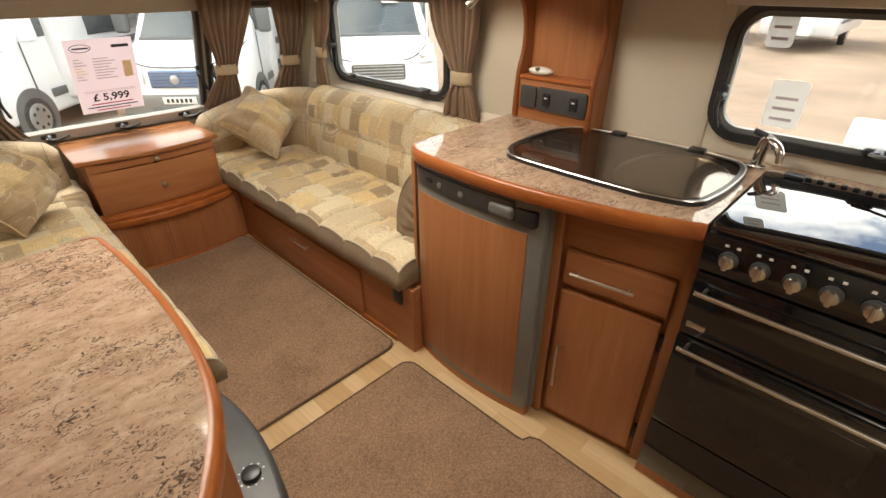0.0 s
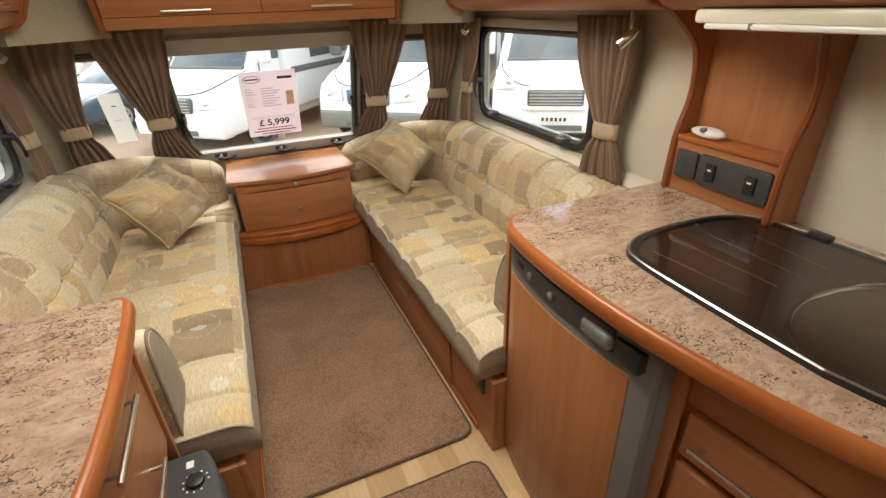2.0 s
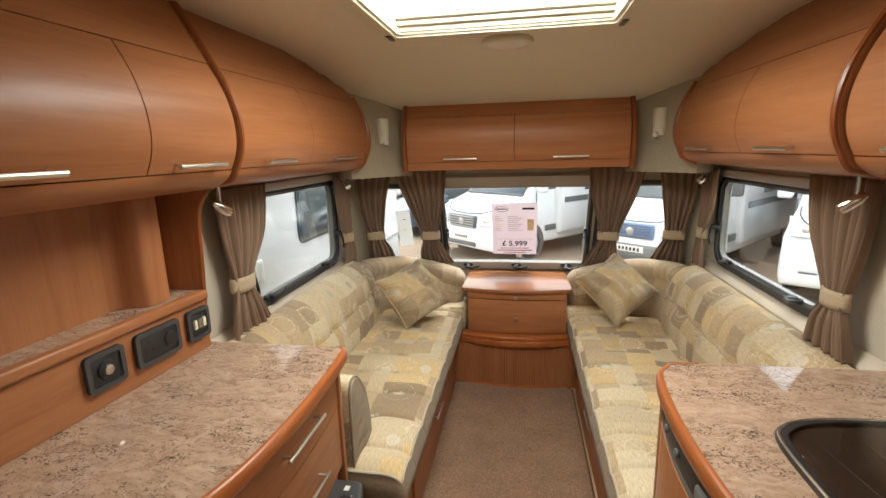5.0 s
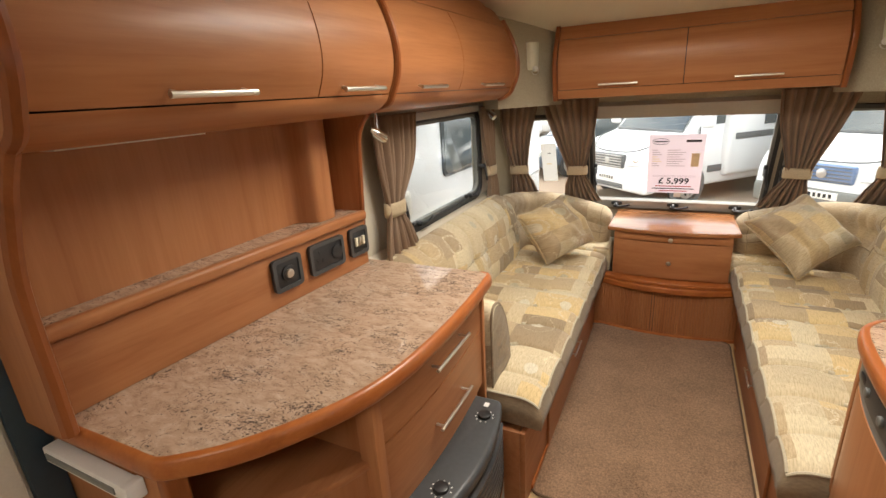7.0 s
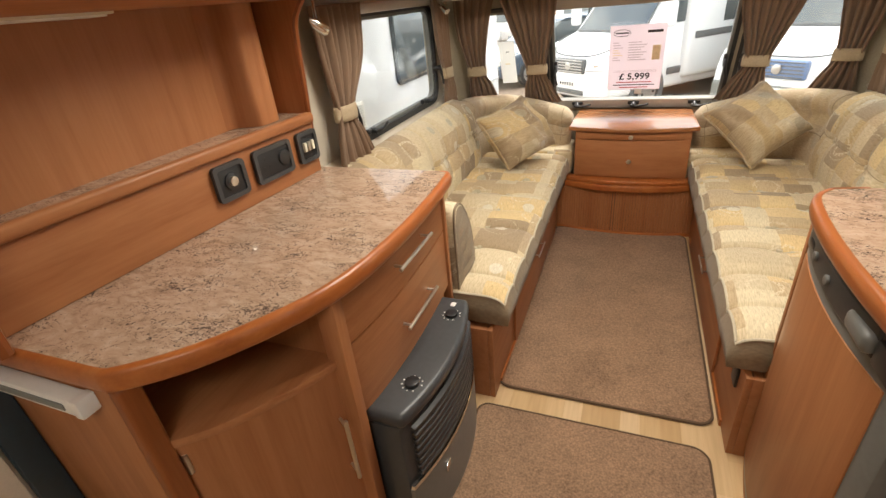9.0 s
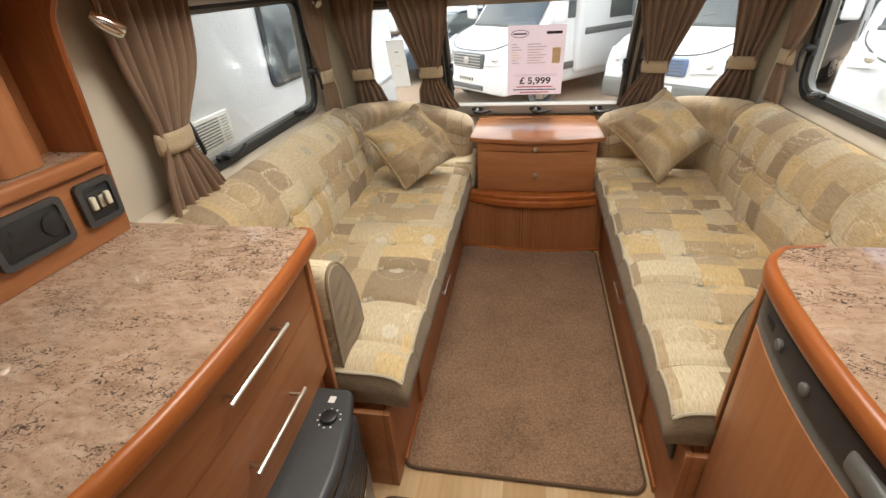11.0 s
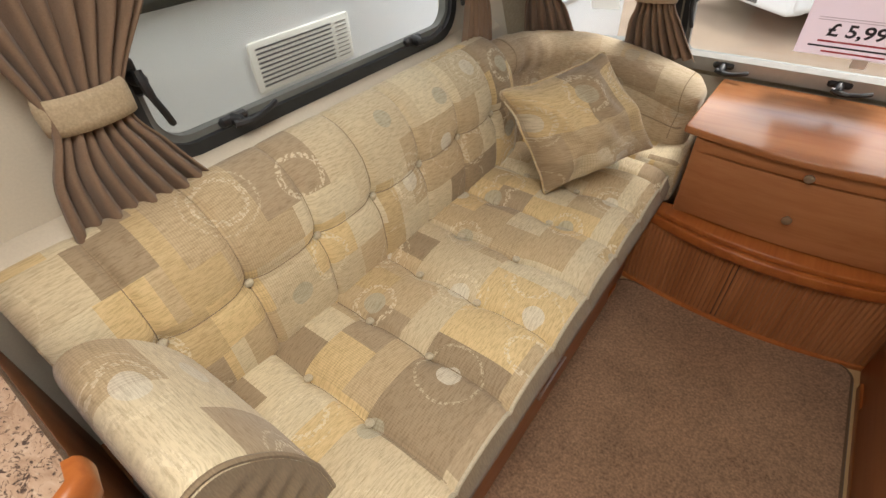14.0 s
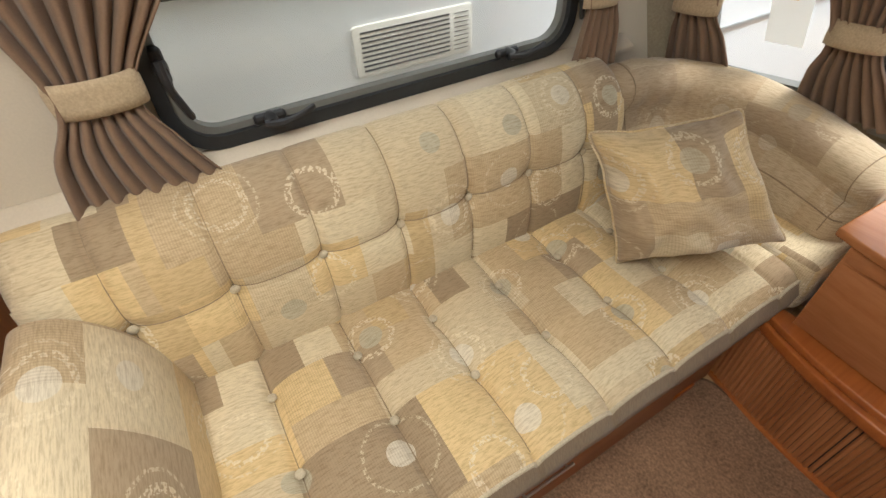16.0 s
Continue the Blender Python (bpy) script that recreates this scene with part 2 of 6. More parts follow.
def glass(name, tint=(0.94, 0.965, 0.955), peak=0.45):
    m = bpy.data.materials.new(name)
    m.use_nodes = True
    t = m.node_tree
    t.nodes.clear()
    o = t.nodes.new("ShaderNodeOutputMaterial")
    tr = t.nodes.new("ShaderNodeBsdfTransparent")
    tr.inputs["Color"].default_value = (*tint, 1)
    gl = t.nodes.new("ShaderNodeBsdfGlossy")
    gl.inputs["Roughness"].default_value = 0.02
    lw = t.nodes.new("ShaderNodeLayerWeight")
    lw.inputs["Blend"].default_value = 0.5
    fac = maths(t, "ADD", maths(t, "MULTIPLY", maths(t, "POWER", lw.outputs["Facing"], 4.0), peak), 0.035)
    mx = t.nodes.new("ShaderNodeMixShader")
    t.links.new(fac, mx.inputs["Fac"])
    t.links.new(tr.outputs["BSDF"], mx.inputs[1])
    t.links.new(gl.outputs["BSDF"], mx.inputs[2])
    t.links.new(mx.outputs["Shader"], o.inputs["Surface"])
    return m


GLASS = glass("acrylic_pane")
SMOKED = glass("smoked_glass", (0.74, 0.70, 0.66), 0.7)
DRAINER = plain("dark_drainer_enamel", (0.13, 0.10, 0.085), 0.35, amount=0.1)
OVENGLASS = plain("dark_oven_glass", (0.022, 0.02, 0.018), 0.08, amount=0.2, relief=0)
HOBGLASS, _t, _p = nodes_of("mirror_black_glass")
_p.inputs["Base Color"].default_value = (0.004, 0.004, 0.005, 1)
_p.inputs["Roughness"].default_value = 0.015
_p.inputs["IOR"].default_value = 2.4
_p.inputs["Coat Weight"].default_value = 1.0
_p.inputs["Coat Roughness"].default_value = 0.01
CARGLASS = plain("dark_vehicle_glass", (0.07, 0.085, 0.09), 0.06, amount=0.15, relief=0, coat=0.6)


def dome_mat():
    m, t, p = nodes_of("opal_acrylic")
    p.inputs["Base Color"].default_value = (0.92, 0.92, 0.9, 1)
    p.inputs["Roughness"].default_value = 0.4
    p.inputs["Transmission Weight"].default_value = 0.0
    tl = t.nodes.new("ShaderNodeBsdfTranslucent")
    tl.inputs["Color"].default_value = (0.95, 0.95, 0.92, 1)
    mx = t.nodes.new("ShaderNodeMixShader")
    mx.inputs["Fac"].default_value = 0.75
    t.links.new(p.outputs["BSDF"], mx.inputs[1])
    t.links.new(tl.outputs["BSDF"], mx.inputs[2])
    t.links.new(mx.outputs["Shader"], t.nodes["Material Output"].inputs["Surface"])
    return m


OPAL = dome_mat()


def thin_paper(name, col):
    m, t, p = nodes_of(name)
    p.inputs["Base Color"].default_value = (*col, 1)
    p.inputs["Roughness"].default_value = 0.8
    tl = t.nodes.new("ShaderNodeBsdfTranslucent")
    tl.inputs["Color"].default_value = (*col, 1)
    mx = t.nodes.new("ShaderNodeMixShader")
    mx.inputs["Fac"].default_value = 0.5
    t.links.new(p.outputs["BSDF"], mx.inputs[1])
    t.links.new(tl.outputs["BSDF"], mx.inputs[2])
    t.links.new(mx.outputs["Shader"], t.nodes["Material Output"].inputs["Surface"])
    return m


TAGPAPER = thin_paper("thin_white_paper", (0.88, 0.88, 0.86))
PAPER = thin_paper("thin_pink_paper", (0.86, 0.79, 0.82))


def vinyl():
    m, t, p = nodes_of("oak_effect_vinyl")
    b = t.nodes.new("ShaderNodeTexBrick")
    b.offset = 0.43
    b.inputs["Color1"].default_value = (0, 0, 0, 1)
    b.inputs["Color2"].default_value = (1, 1, 1, 1)
    b.inputs["Mortar"].default_value = (0.3, 0.3, 0.3, 1)
    b.inputs["Scale"].default_value = 1
    b.inputs["Mortar Size"].default_value = 0.0006
    b.inputs["Brick Width"].default_value = 0.30
    b.inputs["Row Height"].default_value = 0.065
    mp = t.nodes.new("ShaderNodeMapping")
    mp.inputs["Rotation"].default_value = (0, 0, radians(90))
    co = t.nodes.new("ShaderNodeTexCoord")
    t.links.new(co.outputs["Object"], mp.inputs["Vector"])
    t.links.new(mp.outputs["Vector"], b.inputs["Vector"])
    c = ramp(t, b.outputs["Color"], [(0, (0.52, 0.34, 0.165)), (0.5, (0.62, 0.43, 0.23)), (1, (0.70, 0.52, 0.31))])
    g = ramp(t, noise_at(t, mapped(t, (60, 4, 1)), 1.0, 4), [(0.3, (0.85, 0.82, 0.78)), (0.7, (1, 1, 1))])
    t.links.new(mixc(t, 1.0, c, g, "MULTIPLY"), p.inputs["Base Color"])
    p.inputs["Roughness"].default_value = 0.35
    return m


VINYL = vinyl()


def gravel():
    m, t, p = nodes_of("gravel_yard")
    v = mapped(t)
    f = maths(t, "ADD", maths(t, "MULTIPLY", noise_at(t, v, 40, 5, 0.7), 0.55), maths(t, "MULTIPLY", noise_at(t, v, 0.6, 4), 0.45))
    t.links.new(ramp(t, f, [(0.3, (0.14, 0.098, 0.070)), (0.5, (0.24, 0.172, 0.122)), (0.7, (0.35, 0.265, 0.19))]), p.inputs["Base Color"])
    p.inputs["Roughness"].default_value = 0.95
    bump(t, p, noise_at(t, v, 60, 4), 0.6, 0.02)
    return m


GRAVEL = gravel()
VANWHITE = plain("white_vehicle_paint", (0.70, 0.72, 0.74), 0.25, grain=2, amount=0.03, relief=0, coat=0.3)
VANGREY = plain("grey_vehicle_plastic", (0.10, 0.105, 0.11), 0.5, amount=0.15)
VANBLUE = plain("blue_vehicle_band", (0.10, 0.17, 0.32), 0.35, amount=0.1)
CARBLUE = plain("slate_blue_car_paint", (0.06, 0.085, 0.12), 0.25, amount=0.1, relief=0, coat=0.4)
LAMPGLASS = plain("headlamp_lens", (0.55, 0.57, 0.58), 0.1, amount=0.2, relief=0)
TYRE = plain("tyre_rubber", (0.025, 0.025, 0.026), 0.8, amount=0.2)
ALLOY = plain("alloy_wheel", (0.5, 0.5, 0.5), 0.3, 0.8, amount=0.1, relief=0)


# ---- mesh helpers ----
def link_mesh(name, bm, material, smooth=35):
    bmesh.ops.recalc_face_normals(bm, faces=bm.faces)
    uv = bm.loops.layers.uv.verify() if material.name.startswith("patchwork") and not bm.loops.layers.uv else None
    if uv:
        for f in bm.faces:
            n = f.normal
            a = max(range(3), key=lambda i: abs(n[i]))
            for l in f.loops:
                c = l.vert.co
                l[uv].uv = ((c.y, c.z), (c.x, c.z), (c.y, c.x))[a]
    me = bpy.data.meshes.new(name)
    bm.to_mesh(me)
    bm.free()
    me.materials.append(material)
    me.shade_smooth()
    if smooth < 180:
        me.set_sharp_from_angle(angle=radians(smooth))
    return new(name, me)


def thing(name, at, label, category, group="", kind=""):
    e = new(name)
    e.empty_display_size = 0.1
    e.location = at
    return tagged(e, label, category, group, kind)


def part(name, bm, material, parent, label="", smooth=35, kind=""):
    ob = link_mesh(name, bm, material, smooth)
    ob.parent = parent
    if parent.type == "EMPTY":
        ob.matrix_parent_inverse = Matrix.Translation(-parent.location)
    return tagged(ob, label, kind=kind)


def single(name, bm, material, label, category, group="", kind="", smooth=35):
    """A thing of one mesh, with its origin at the middle of its base."""
    vs = [v.co for v in bm.verts]
    lo = Vector([min(v[i] for v in vs) for i in range(3)])
    hi = Vector([max(v[i] for v in vs) for i in range(3)])
    o = Vector(((lo.x + hi.x) / 2, (lo.y + hi.y) / 2, lo.z))
    if material.name.startswith("patchwork"):
        o = Vector((0, 0, 0))
    bmesh.ops.translate(bm, verts=bm.verts, vec=-o)
    ob = link_mesh(name, bm, material, smooth)
    ob.location = o
    return tagged(ob, label, category, group, kind)


def box(x0, x1, y0, y1, z0, z1, bevel=0.003, seg=2, bm=None):
    b = bmesh.new()
    bmesh.ops.create_cube(b, size=1, matrix=Matrix.LocRotScale(((x0 + x1) / 2, (y0 + y1) / 2, (z0 + z1) / 2), None, (abs(x1 - x0), abs(y1 - y0), abs(z1 - z0))))
    if bevel:
        bmesh.ops.bevel(b, geom=b.edges[:], offset=bevel, segments=seg, profile=0.5, affect="EDGES")
    return join(bm, b) if bm else b


def join(bm, b):
    me = bpy.data.meshes.new("tmp")
    b.to_mesh(me)
    b.free()
    bm.from_mesh(me)
    bpy.data.meshes.remove(me)
    return bm


def prism(pts, axis, a, b, bevel=0.0, seg=2):
    """Extrude a closed outline. axis z: outline in (x, y); x: in (y, z); y: in (x, z)."""
    bm = bmesh.new()
    put = {"z": lambda p, h: (p[0], p[1], h), "x": lambda p, h: (h, p[0], p[1]), "y": lambda p, h: (p[0], h, p[1])}[axis]
    lo = [bm.verts.new(put(p, a)) for p in pts]
    hi = [bm.verts.new(put(p, b)) for p in pts]
    n = len(pts)
    bm.faces.new(lo)
    bm.faces.new(hi[::-1])
    for i in range(n):
        bm.faces.new((lo[i], lo[(i + 1) % n], hi[(i + 1) % n], hi[i]))
    bmesh.ops.recalc_face_normals(bm, faces=bm.faces)
    if bevel:
        es = [e for e in bm.edges if len(e.link_faces) == 2 and e.calc_face_angle(0) > radians(40)]
        bmesh.ops.bevel(bm, geom=es, offset=bevel, segments=seg, profile=0.5, affect="EDGES")
    return bm


def loft(rows, closed=False, caps=False):
    """A skin through rows of equally many points. closed: each row is a ring."""
    bm = bmesh.new()
    vs = [[bm.verts.new(p) for p in r] for r in rows]
    n = len(rows[0])
    for a, b in zip(vs, vs[1:]):
        for i in range(n if closed else n - 1):
            j = (i + 1) % n
            bm.faces.new((a[i], a[j], b[j], b[i]))
    if caps:
        bm.faces.new(vs[0][::-1])
        bm.faces.new(vs[-1])
    return bm


def tube(pts, r, n=10, caps=True):
    pts = [Vector(p) for p in pts]
    rows, side = [], None
    for i, p in enumerate(pts):
        d = (pts[min(i + 1, len(pts) - 1)] - pts[max(i - 1, 0)]).normalized()
        if side is None:
            side = d.orthogonal().normalized()
        side = (side - d * side.dot(d)).normalized()
        up = d.cross(side)
        rr = r[i] if isinstance(r, (list, tuple)) else r
        rows.append([p + (side * math.cos(2 * math.pi * k / n) + up * math.sin(2 * math.pi * k / n)) * rr for k in range(n)])
    return loft(rows, True, caps)


def disc(at, axis, r, depth, n=24, bevel=0.0):
    """A cylinder from at along axis."""
    ax = Vector(axis).normalized()
    b = bmesh.new()
    m = Matrix.Translation(Vector(at) + ax * depth / 2) @ Vector((0, 0, 1)).rotation_difference(ax).to_matrix().to_4x4()
    bmesh.ops.create_cone(b, cap_ends=True, segments=n, radius1=r, radius2=r, depth=depth, matrix=m)
    if bevel:
        bmesh.ops.bevel(b, geom=[e for e in b.edges if e.calc_face_angle(0) > 1.0], offset=bevel, segments=2, profile=0.5, affect="EDGES")
    return b


def smooth_line(pts, steps=8):
    """A Catmull-Rom line through the points."""
    P = [Vector(p) for p in pts]
    out = []
    for i in range(len(P) - 1):
        p0, p1, p2, p3 = P[max(i - 1, 0)], P[i], P[i + 1], P[min(i + 2, len(P) - 1)]
        for k in range(steps):
            u = k / steps
            out.append(0.5 * (2 * p1 + (p2 - p0) * u + (2 * p0 - 5 * p1 + 4 * p2 - p3) * u * u + (3 * p1 - p0 - 3 * p2 + p3) * u ** 3))
    out.append(P[-1])
    return out


def round_rect(u0, u1, v0, v1, r, n=6):
    out = []
    for cx, cy, a in ((u1 - r, v1 - r, 0), (u0 + r, v1 - r, 90), (u0 + r, v0 + r, 180), (u1 - r, v0 + r, 270)):
        for k in range(n + 1):
            t = radians(a + 90 * k / n)
            out.append((cx + r * math.cos(t), cy + r * math.sin(t)))
    return out


def ring(outer, inner, put, d0, d1):
    """A frame between two outlines of equally many points; put(u, v, d) gives the place."""
    rows = [[put(*p, d0) for p in outer], [put(*p, d1) for p in outer], [put(*p, d1) for p in inner], [put(*p, d0) for p in inner]]
    return loft(rows + rows[:1], True)


def bar_handle(parent, a, b, out, r=0.005, stand=0.028, name="handle"):
    """A steel bar handle from a to b, which stands off the front along out."""
    a, b, o = Vector(a), Vector(b), Vector(out).normalized()
    d = (b - a).normalized()
    bm = tube([a + o * stand, b + o * stand], r, 10)
    for p in (a + d * 0.018, b - d * 0.018):
        join(bm, tube([p - o * 0.002, p + o * stand], r * 0.8, 8))
    return part(name, bm, STEEL, parent, "brushed steel bar handle")


# ---- setting: shell ----
WL, WR = -1.10, 1.08           # inner faces of the side walls
Y_BACK = -1.6


def ceil_z(y):
    if y < 2.05:
        return 1.93
    u = (y - 2.05) / 0.9
    return 1.93 - 0.18 * u ** 1.6


floor = single("floor", box(WL - 0.03, WR + 0.03, Y_BACK, 3.56, -0.05, 0, 0), VINYL, "oak-effect vinyl caravan floor", "floor", kind="structure")


def wall_with_window(name, x, thick, y0, y1, z0, z1, win, label):
    """A side wall made of strips round its window."""
    wy0, wy1, wz0, wz1 = win
    e = thing(name, (x, (y0 + y1) / 2, z0), label, "wall", kind="structure")
    xa, xb = (x - thick, x) if x < 0 else (x, x + thick)
    bm = box(xa, xb, y0, wy0, z0, z1, 0)
    box(xa, xb, wy1, y1, z0, z1, 0, bm=bm)
    box(xa, xb, wy0, wy1, z0, wz0, 0, bm=bm)
    box(xa, xb, wy0, wy1, wz1, z1, 0, bm=bm)
    part("wall_board", bm, WALL, e)
    return e


def window_at(name, put, u0, u1, v0, v1, label, r=0.07, fr=0.028, depth=0.03):
    """A caravan window: rubber frame, inner seal, acrylic pane; put(u, v, d) with d inwards."""
    c = put((u0 + u1) / 2, v0, 0)
    w = thing(name, c, label, "window", kind="structure")
    o = round_rect(u0 - fr, u1 + fr, v0 - fr, v1 + fr, r + fr)
    i = round_rect(u0, u1, v0, v1, r)
    part("window_frame", ring(o, i, put, -0.03, depth * 0.6), RUBBER, w, "black rubber frame")
    i2 = round_rect(u0 + 0.014, u1 - 0.014, v0 + 0.014, v1 - 0.014, r - 0.01)
    part("inner_seal", ring(i, i2, put, -0.02, 0.004), GREYP, w, "grey inner seal")
    bm = bmesh.new()
    bm.faces.new([bm.verts.new(put(*p, -0.012)) for p in i])
    f2 = bmesh.ops.extrude_face_region(bm, geom=bm.faces[:])
    off = Vector(put(0, 0, -0.016)) - Vector(put(0, 0, -0.012))
    bmesh.ops.translate(bm, verts=[v for v in f2["geom"] if isinstance(v, bmesh.types.BMVert)], vec=off)
    pane = part("pane", bm, GLASS, w, "clear acrylic pane")
    pane.visible_shadow = False
    return w


def latch(parent, at, along, inward, flip=1):
    """A window stay: black block with a lever."""
    a, d, n = Vector(at), Vector(along).normalized(), Vector(inward).normalized()
    up = n.cross(d)
    bm = tube([a - d * 0.034, a - d * 0.028, a + d * 0.028, a + d * 0.034], [0.007, 0.012, 0.012, 0.007], 10)
    join(bm, tube([a, a + n * 0.02, a + n * 0.036], [0.014, 0.014, 0.011], 12))
    lv = smooth_line([a + n * 0.03 - d * 0.016 * flip, a + n * 0.042 + d * 0.02 * flip, a + n * 0.046 + d * 0.06 * flip + up * 0.010, a + n * 0.042 + d * 0.088 * flip + up * 0.018], 4)
    join(bm, tube(lv, [0.009] * 5 + [0.007] * (len(lv) - 6) + [0.005], 8))
    return part("latch", bm, BLACKP, parent, "black plastic window latch")


def put_left(u, v, d):
    return (WL + d, u, v)


def put_right(u, v, d):
    return (WR - d, u, v)


LW = (1.875, 2.855, 0.865, 1.33)
RW = (1.94, 2.85, 0.895, 1.315)
KW = (-0.30, 0.72, 0.975, 1.32)
wall_with_window("wall_west", WL, 0.035, Y_BACK, 3.36, -0.02, 1.97, LW, "beige textured caravan side wall")
e = thing("wall_east", (WR, 1, 0), "beige textured caravan side wall", "wall", kind="structure")
bm = box(WR, WR + 0.035, Y_BACK, KW[0], -0.02, 1.97, 0)
for y0, y1, z0, z1 in ((KW[1], RW[0], -0.02, 1.97), (RW[1], 3.36, -0.02, 1.97), (KW[0], KW[1], -0.02, KW[2]), (KW[0], KW[1], KW[3], 1.97), (RW[0], RW[1], -0.02, RW[2]), (RW[0], RW[1], RW[3], 1.97)):
    box(WR, WR + 0.035, y0, y1, z0, z1, 0, bm=bm)
part("wall_board", bm, WALL, e)
part("joint_strip", box(WR - 0.006, WR, 0.742, 0.775, 0.9, 1.42, 0.002), WALL, e)
# Unseen wall, added to close the space behind the camera and bounce light.
e = thing("wall_south", (0, Y_BACK, 0), "unseen plain beige end wall, added behind the camera", "wall", kind="structure")
bm = box(WL - 0.03, WR + 0.03, Y_BACK - 0.03, Y_BACK, -0.02, 1.97, 0)
part("wall_board", bm, WALL, e)

ds = thing("door_1", (WL, 0.1, 0), "pale caravan entrance door with dark rubber seal", "door", kind="structure")
part("door_panel", box(WL - 0.001, WL + 0.012, -0.25, 0.452, 0.03, 1.80, 0.004), WALL, ds)
part("door_seal", box(WL - 0.001, WL + 0.02, 0.458, 0.517, 0.0, 1.86, 0.006), DARKTEAL, ds, "dark teal rubber seal")
part("door_seal", box(WL - 0.001, WL + 0.02, -0.31, -0.255, 0.0, 1.86, 0.006), DARKTEAL, ds, "dark teal rubber seal")
win_l = window_at("window_1", put_left, *LW, "caravan side window in black rubber frame")
win_r = window_at("window_2", put_right, *RW, "caravan side window in black rubber frame")
win_k = window_at("window_3", put_right, *KW, "kitchen window in black rubber frame")
for y, fl in ((2.04, 1), (2.66, 1)):
    latch(win_l, (WL + 0.012, y, LW[2] + 0.012), (0, 1, 0), (1, 0, 0), fl)
latch(win_l, (WL + 0.012, LW[0] + 0.008, 1.02), (0, 0, -1), (1, 0, 0))
latch(win_l, (WL + 0.012, LW[1] - 0.008, 1.02), (0, 0, -1), (1, 0, 0))
for y in (2.08, 2.70):
    latch(win_r, (WR - 0.012, y, RW[2] + 0.012), (0, -1, 0), (-1, 0, 0))
latch(win_r, (WR - 0.012, RW[1] - 0.008, 1.06), (0, 0, -1), (-1, 0, 0))
latch(win_k, (WR - 0.012, 0.30, KW[2] + 0.012), (0, -1, 0), (-1, 0, 0))
latch(win_k, (WR - 0.012, KW[1] - 0.005, 1.08), (0, 0, -1), (-1, 0, 0))
for w, x0, x1, (a, b, c, d) in ((win_l, WL, WL + 0.035, LW), (win_r, WR - 0.035, WR, RW), (win_k, WR - 0.04, WR, KW)):
    bm = box(x0, x1, a - 0.05, b + 0.05, d + 0.012, d + 0.05, 0.008)
    part("blind_cassette", bm, PALEGREY if w is not win_k else WALL, w, "roller blind cassette")
single("window_ledge", prism([(WL, 0.795), (WL + 0.05, 0.80), (WL + 0.055, 0.815), (WL + 0.012, 0.838), (WL, 0.838)], "y", 1.5, 3.1, 0.003), WALL, "beige ledge below side window", "ledge", kind="structure")
single("window_ledge", prism([(WR, 0.81), (WR - 0.05, 0.815), (WR - 0.055, 0.83), (WR - 0.012, 0.862), (WR, 0.862)], "y", 1.5, 3.1, 0.003), WALL, "beige ledge below side window", "ledge", kind="structure")

# front wall: three sloping faces and two corners
FRONT_B = [(-1.13, 3.27), (-0.985, 3.40), (-0.52, 3.535), (0.49, 3.535), (0.965, 3.40), (1.11, 3.27)]
LEAN_IN = 0.40                  # inward shift for each metre of height


def front_put(k):
    a, b = Vector((*FRONT_B[k], 0.62)), Vector((*FRONT_B[k + 1], 0.62))
    d = (b - a).normalized()
    up = Vector((0, -LEAN_IN, 1)).normalized()
    n = d.cross(up).normalized()
    if n.y > 0:
        n = -n

    def put(u, v, dd):
        return tuple(a + d * u + up * v + n * dd)
    return put, (b - a).length


front = thing("wall_north", (0, 3.5, 0), "sloping front wall of the caravan", "wall", kind="structure")
VT = 0.84
FW = {1: (0.03, 0.455, 0.10, 0.70), 2: (0.02, 0.99, 0.075, 0.70), 3: (0.04, 0.465, 0.10, 0.70)}
bm = bmesh.new()
for k in range(5):
    put, ln = front_put(k)
    cells = [(0, ln, 0, VT)]
    if k in FW:
        a, b, c, d = FW[k]
        cells = [(0, a, 0, VT), (b, ln, 0, VT), (a, b, 0, c), (a, b, d, VT)]
    for u0, u1, v0, v1 in cells:
        q = [[put(u, v, dd) for u, v in ((u0, v0), (u1, v0), (u1, v1), (u0, v1))] for dd in (0.0, -0.03)]
        join(bm, loft(q, True, True))
part("wall_board", bm, WALLCLOTH, front)
bm = prism([(x, y + 0.03) for x, y in FRONT_B] + list(reversed(FRONT_B)), "z", -0.02, 0.62)
part("lower_board", bm, WALL, front)
for i, k in enumerate((1, 2, 3)):
    put, ln = front_put(k)
    a, b, c, d = FW[k]
    w = window_at("window_%d" % (4 + i), put, a, b, c, d, "sloping front caravan window in grey frame", 0.05 if k != 2 else 0.03, 0.02, 0.02)
    inward = Vector(put(0, 0, 1)) - Vector(put(0, 0, 0))
    along = Vector(put(1, 0, 0)) - Vector(put(0, 0, 0))
    if k == 2:
        part("bottom_rail", loft([[put(u, v, dd) for v, dd in ((0.035, 0.0), (0.035, 0.02), (0.092, 0.02), (0.098, 0.0))] for u in (0.0, 1.01)], True, True), PALEGREY, w, "grey bottom rail")
        for u in (0.17, 0.515, 0.86):
            latch(w, put(u, 0.07, 0.02), along, inward)
        for u in (0.035, 0.975):
            latch(w, put(u, 0.33, 0.01), (0, 0, -1), inward)
    else:
        for u in (a + 0.012, b - 0.012):
            latch(w, put(u, 0.33, 0.01), (0, 0, -1), inward)
part("upper_board", box(WL - 0.03, WR + 0.03, 3.215, 3.24, 1.36, 1.74, 0), WALLCLOTH, front)
put, ln = front_put(2)
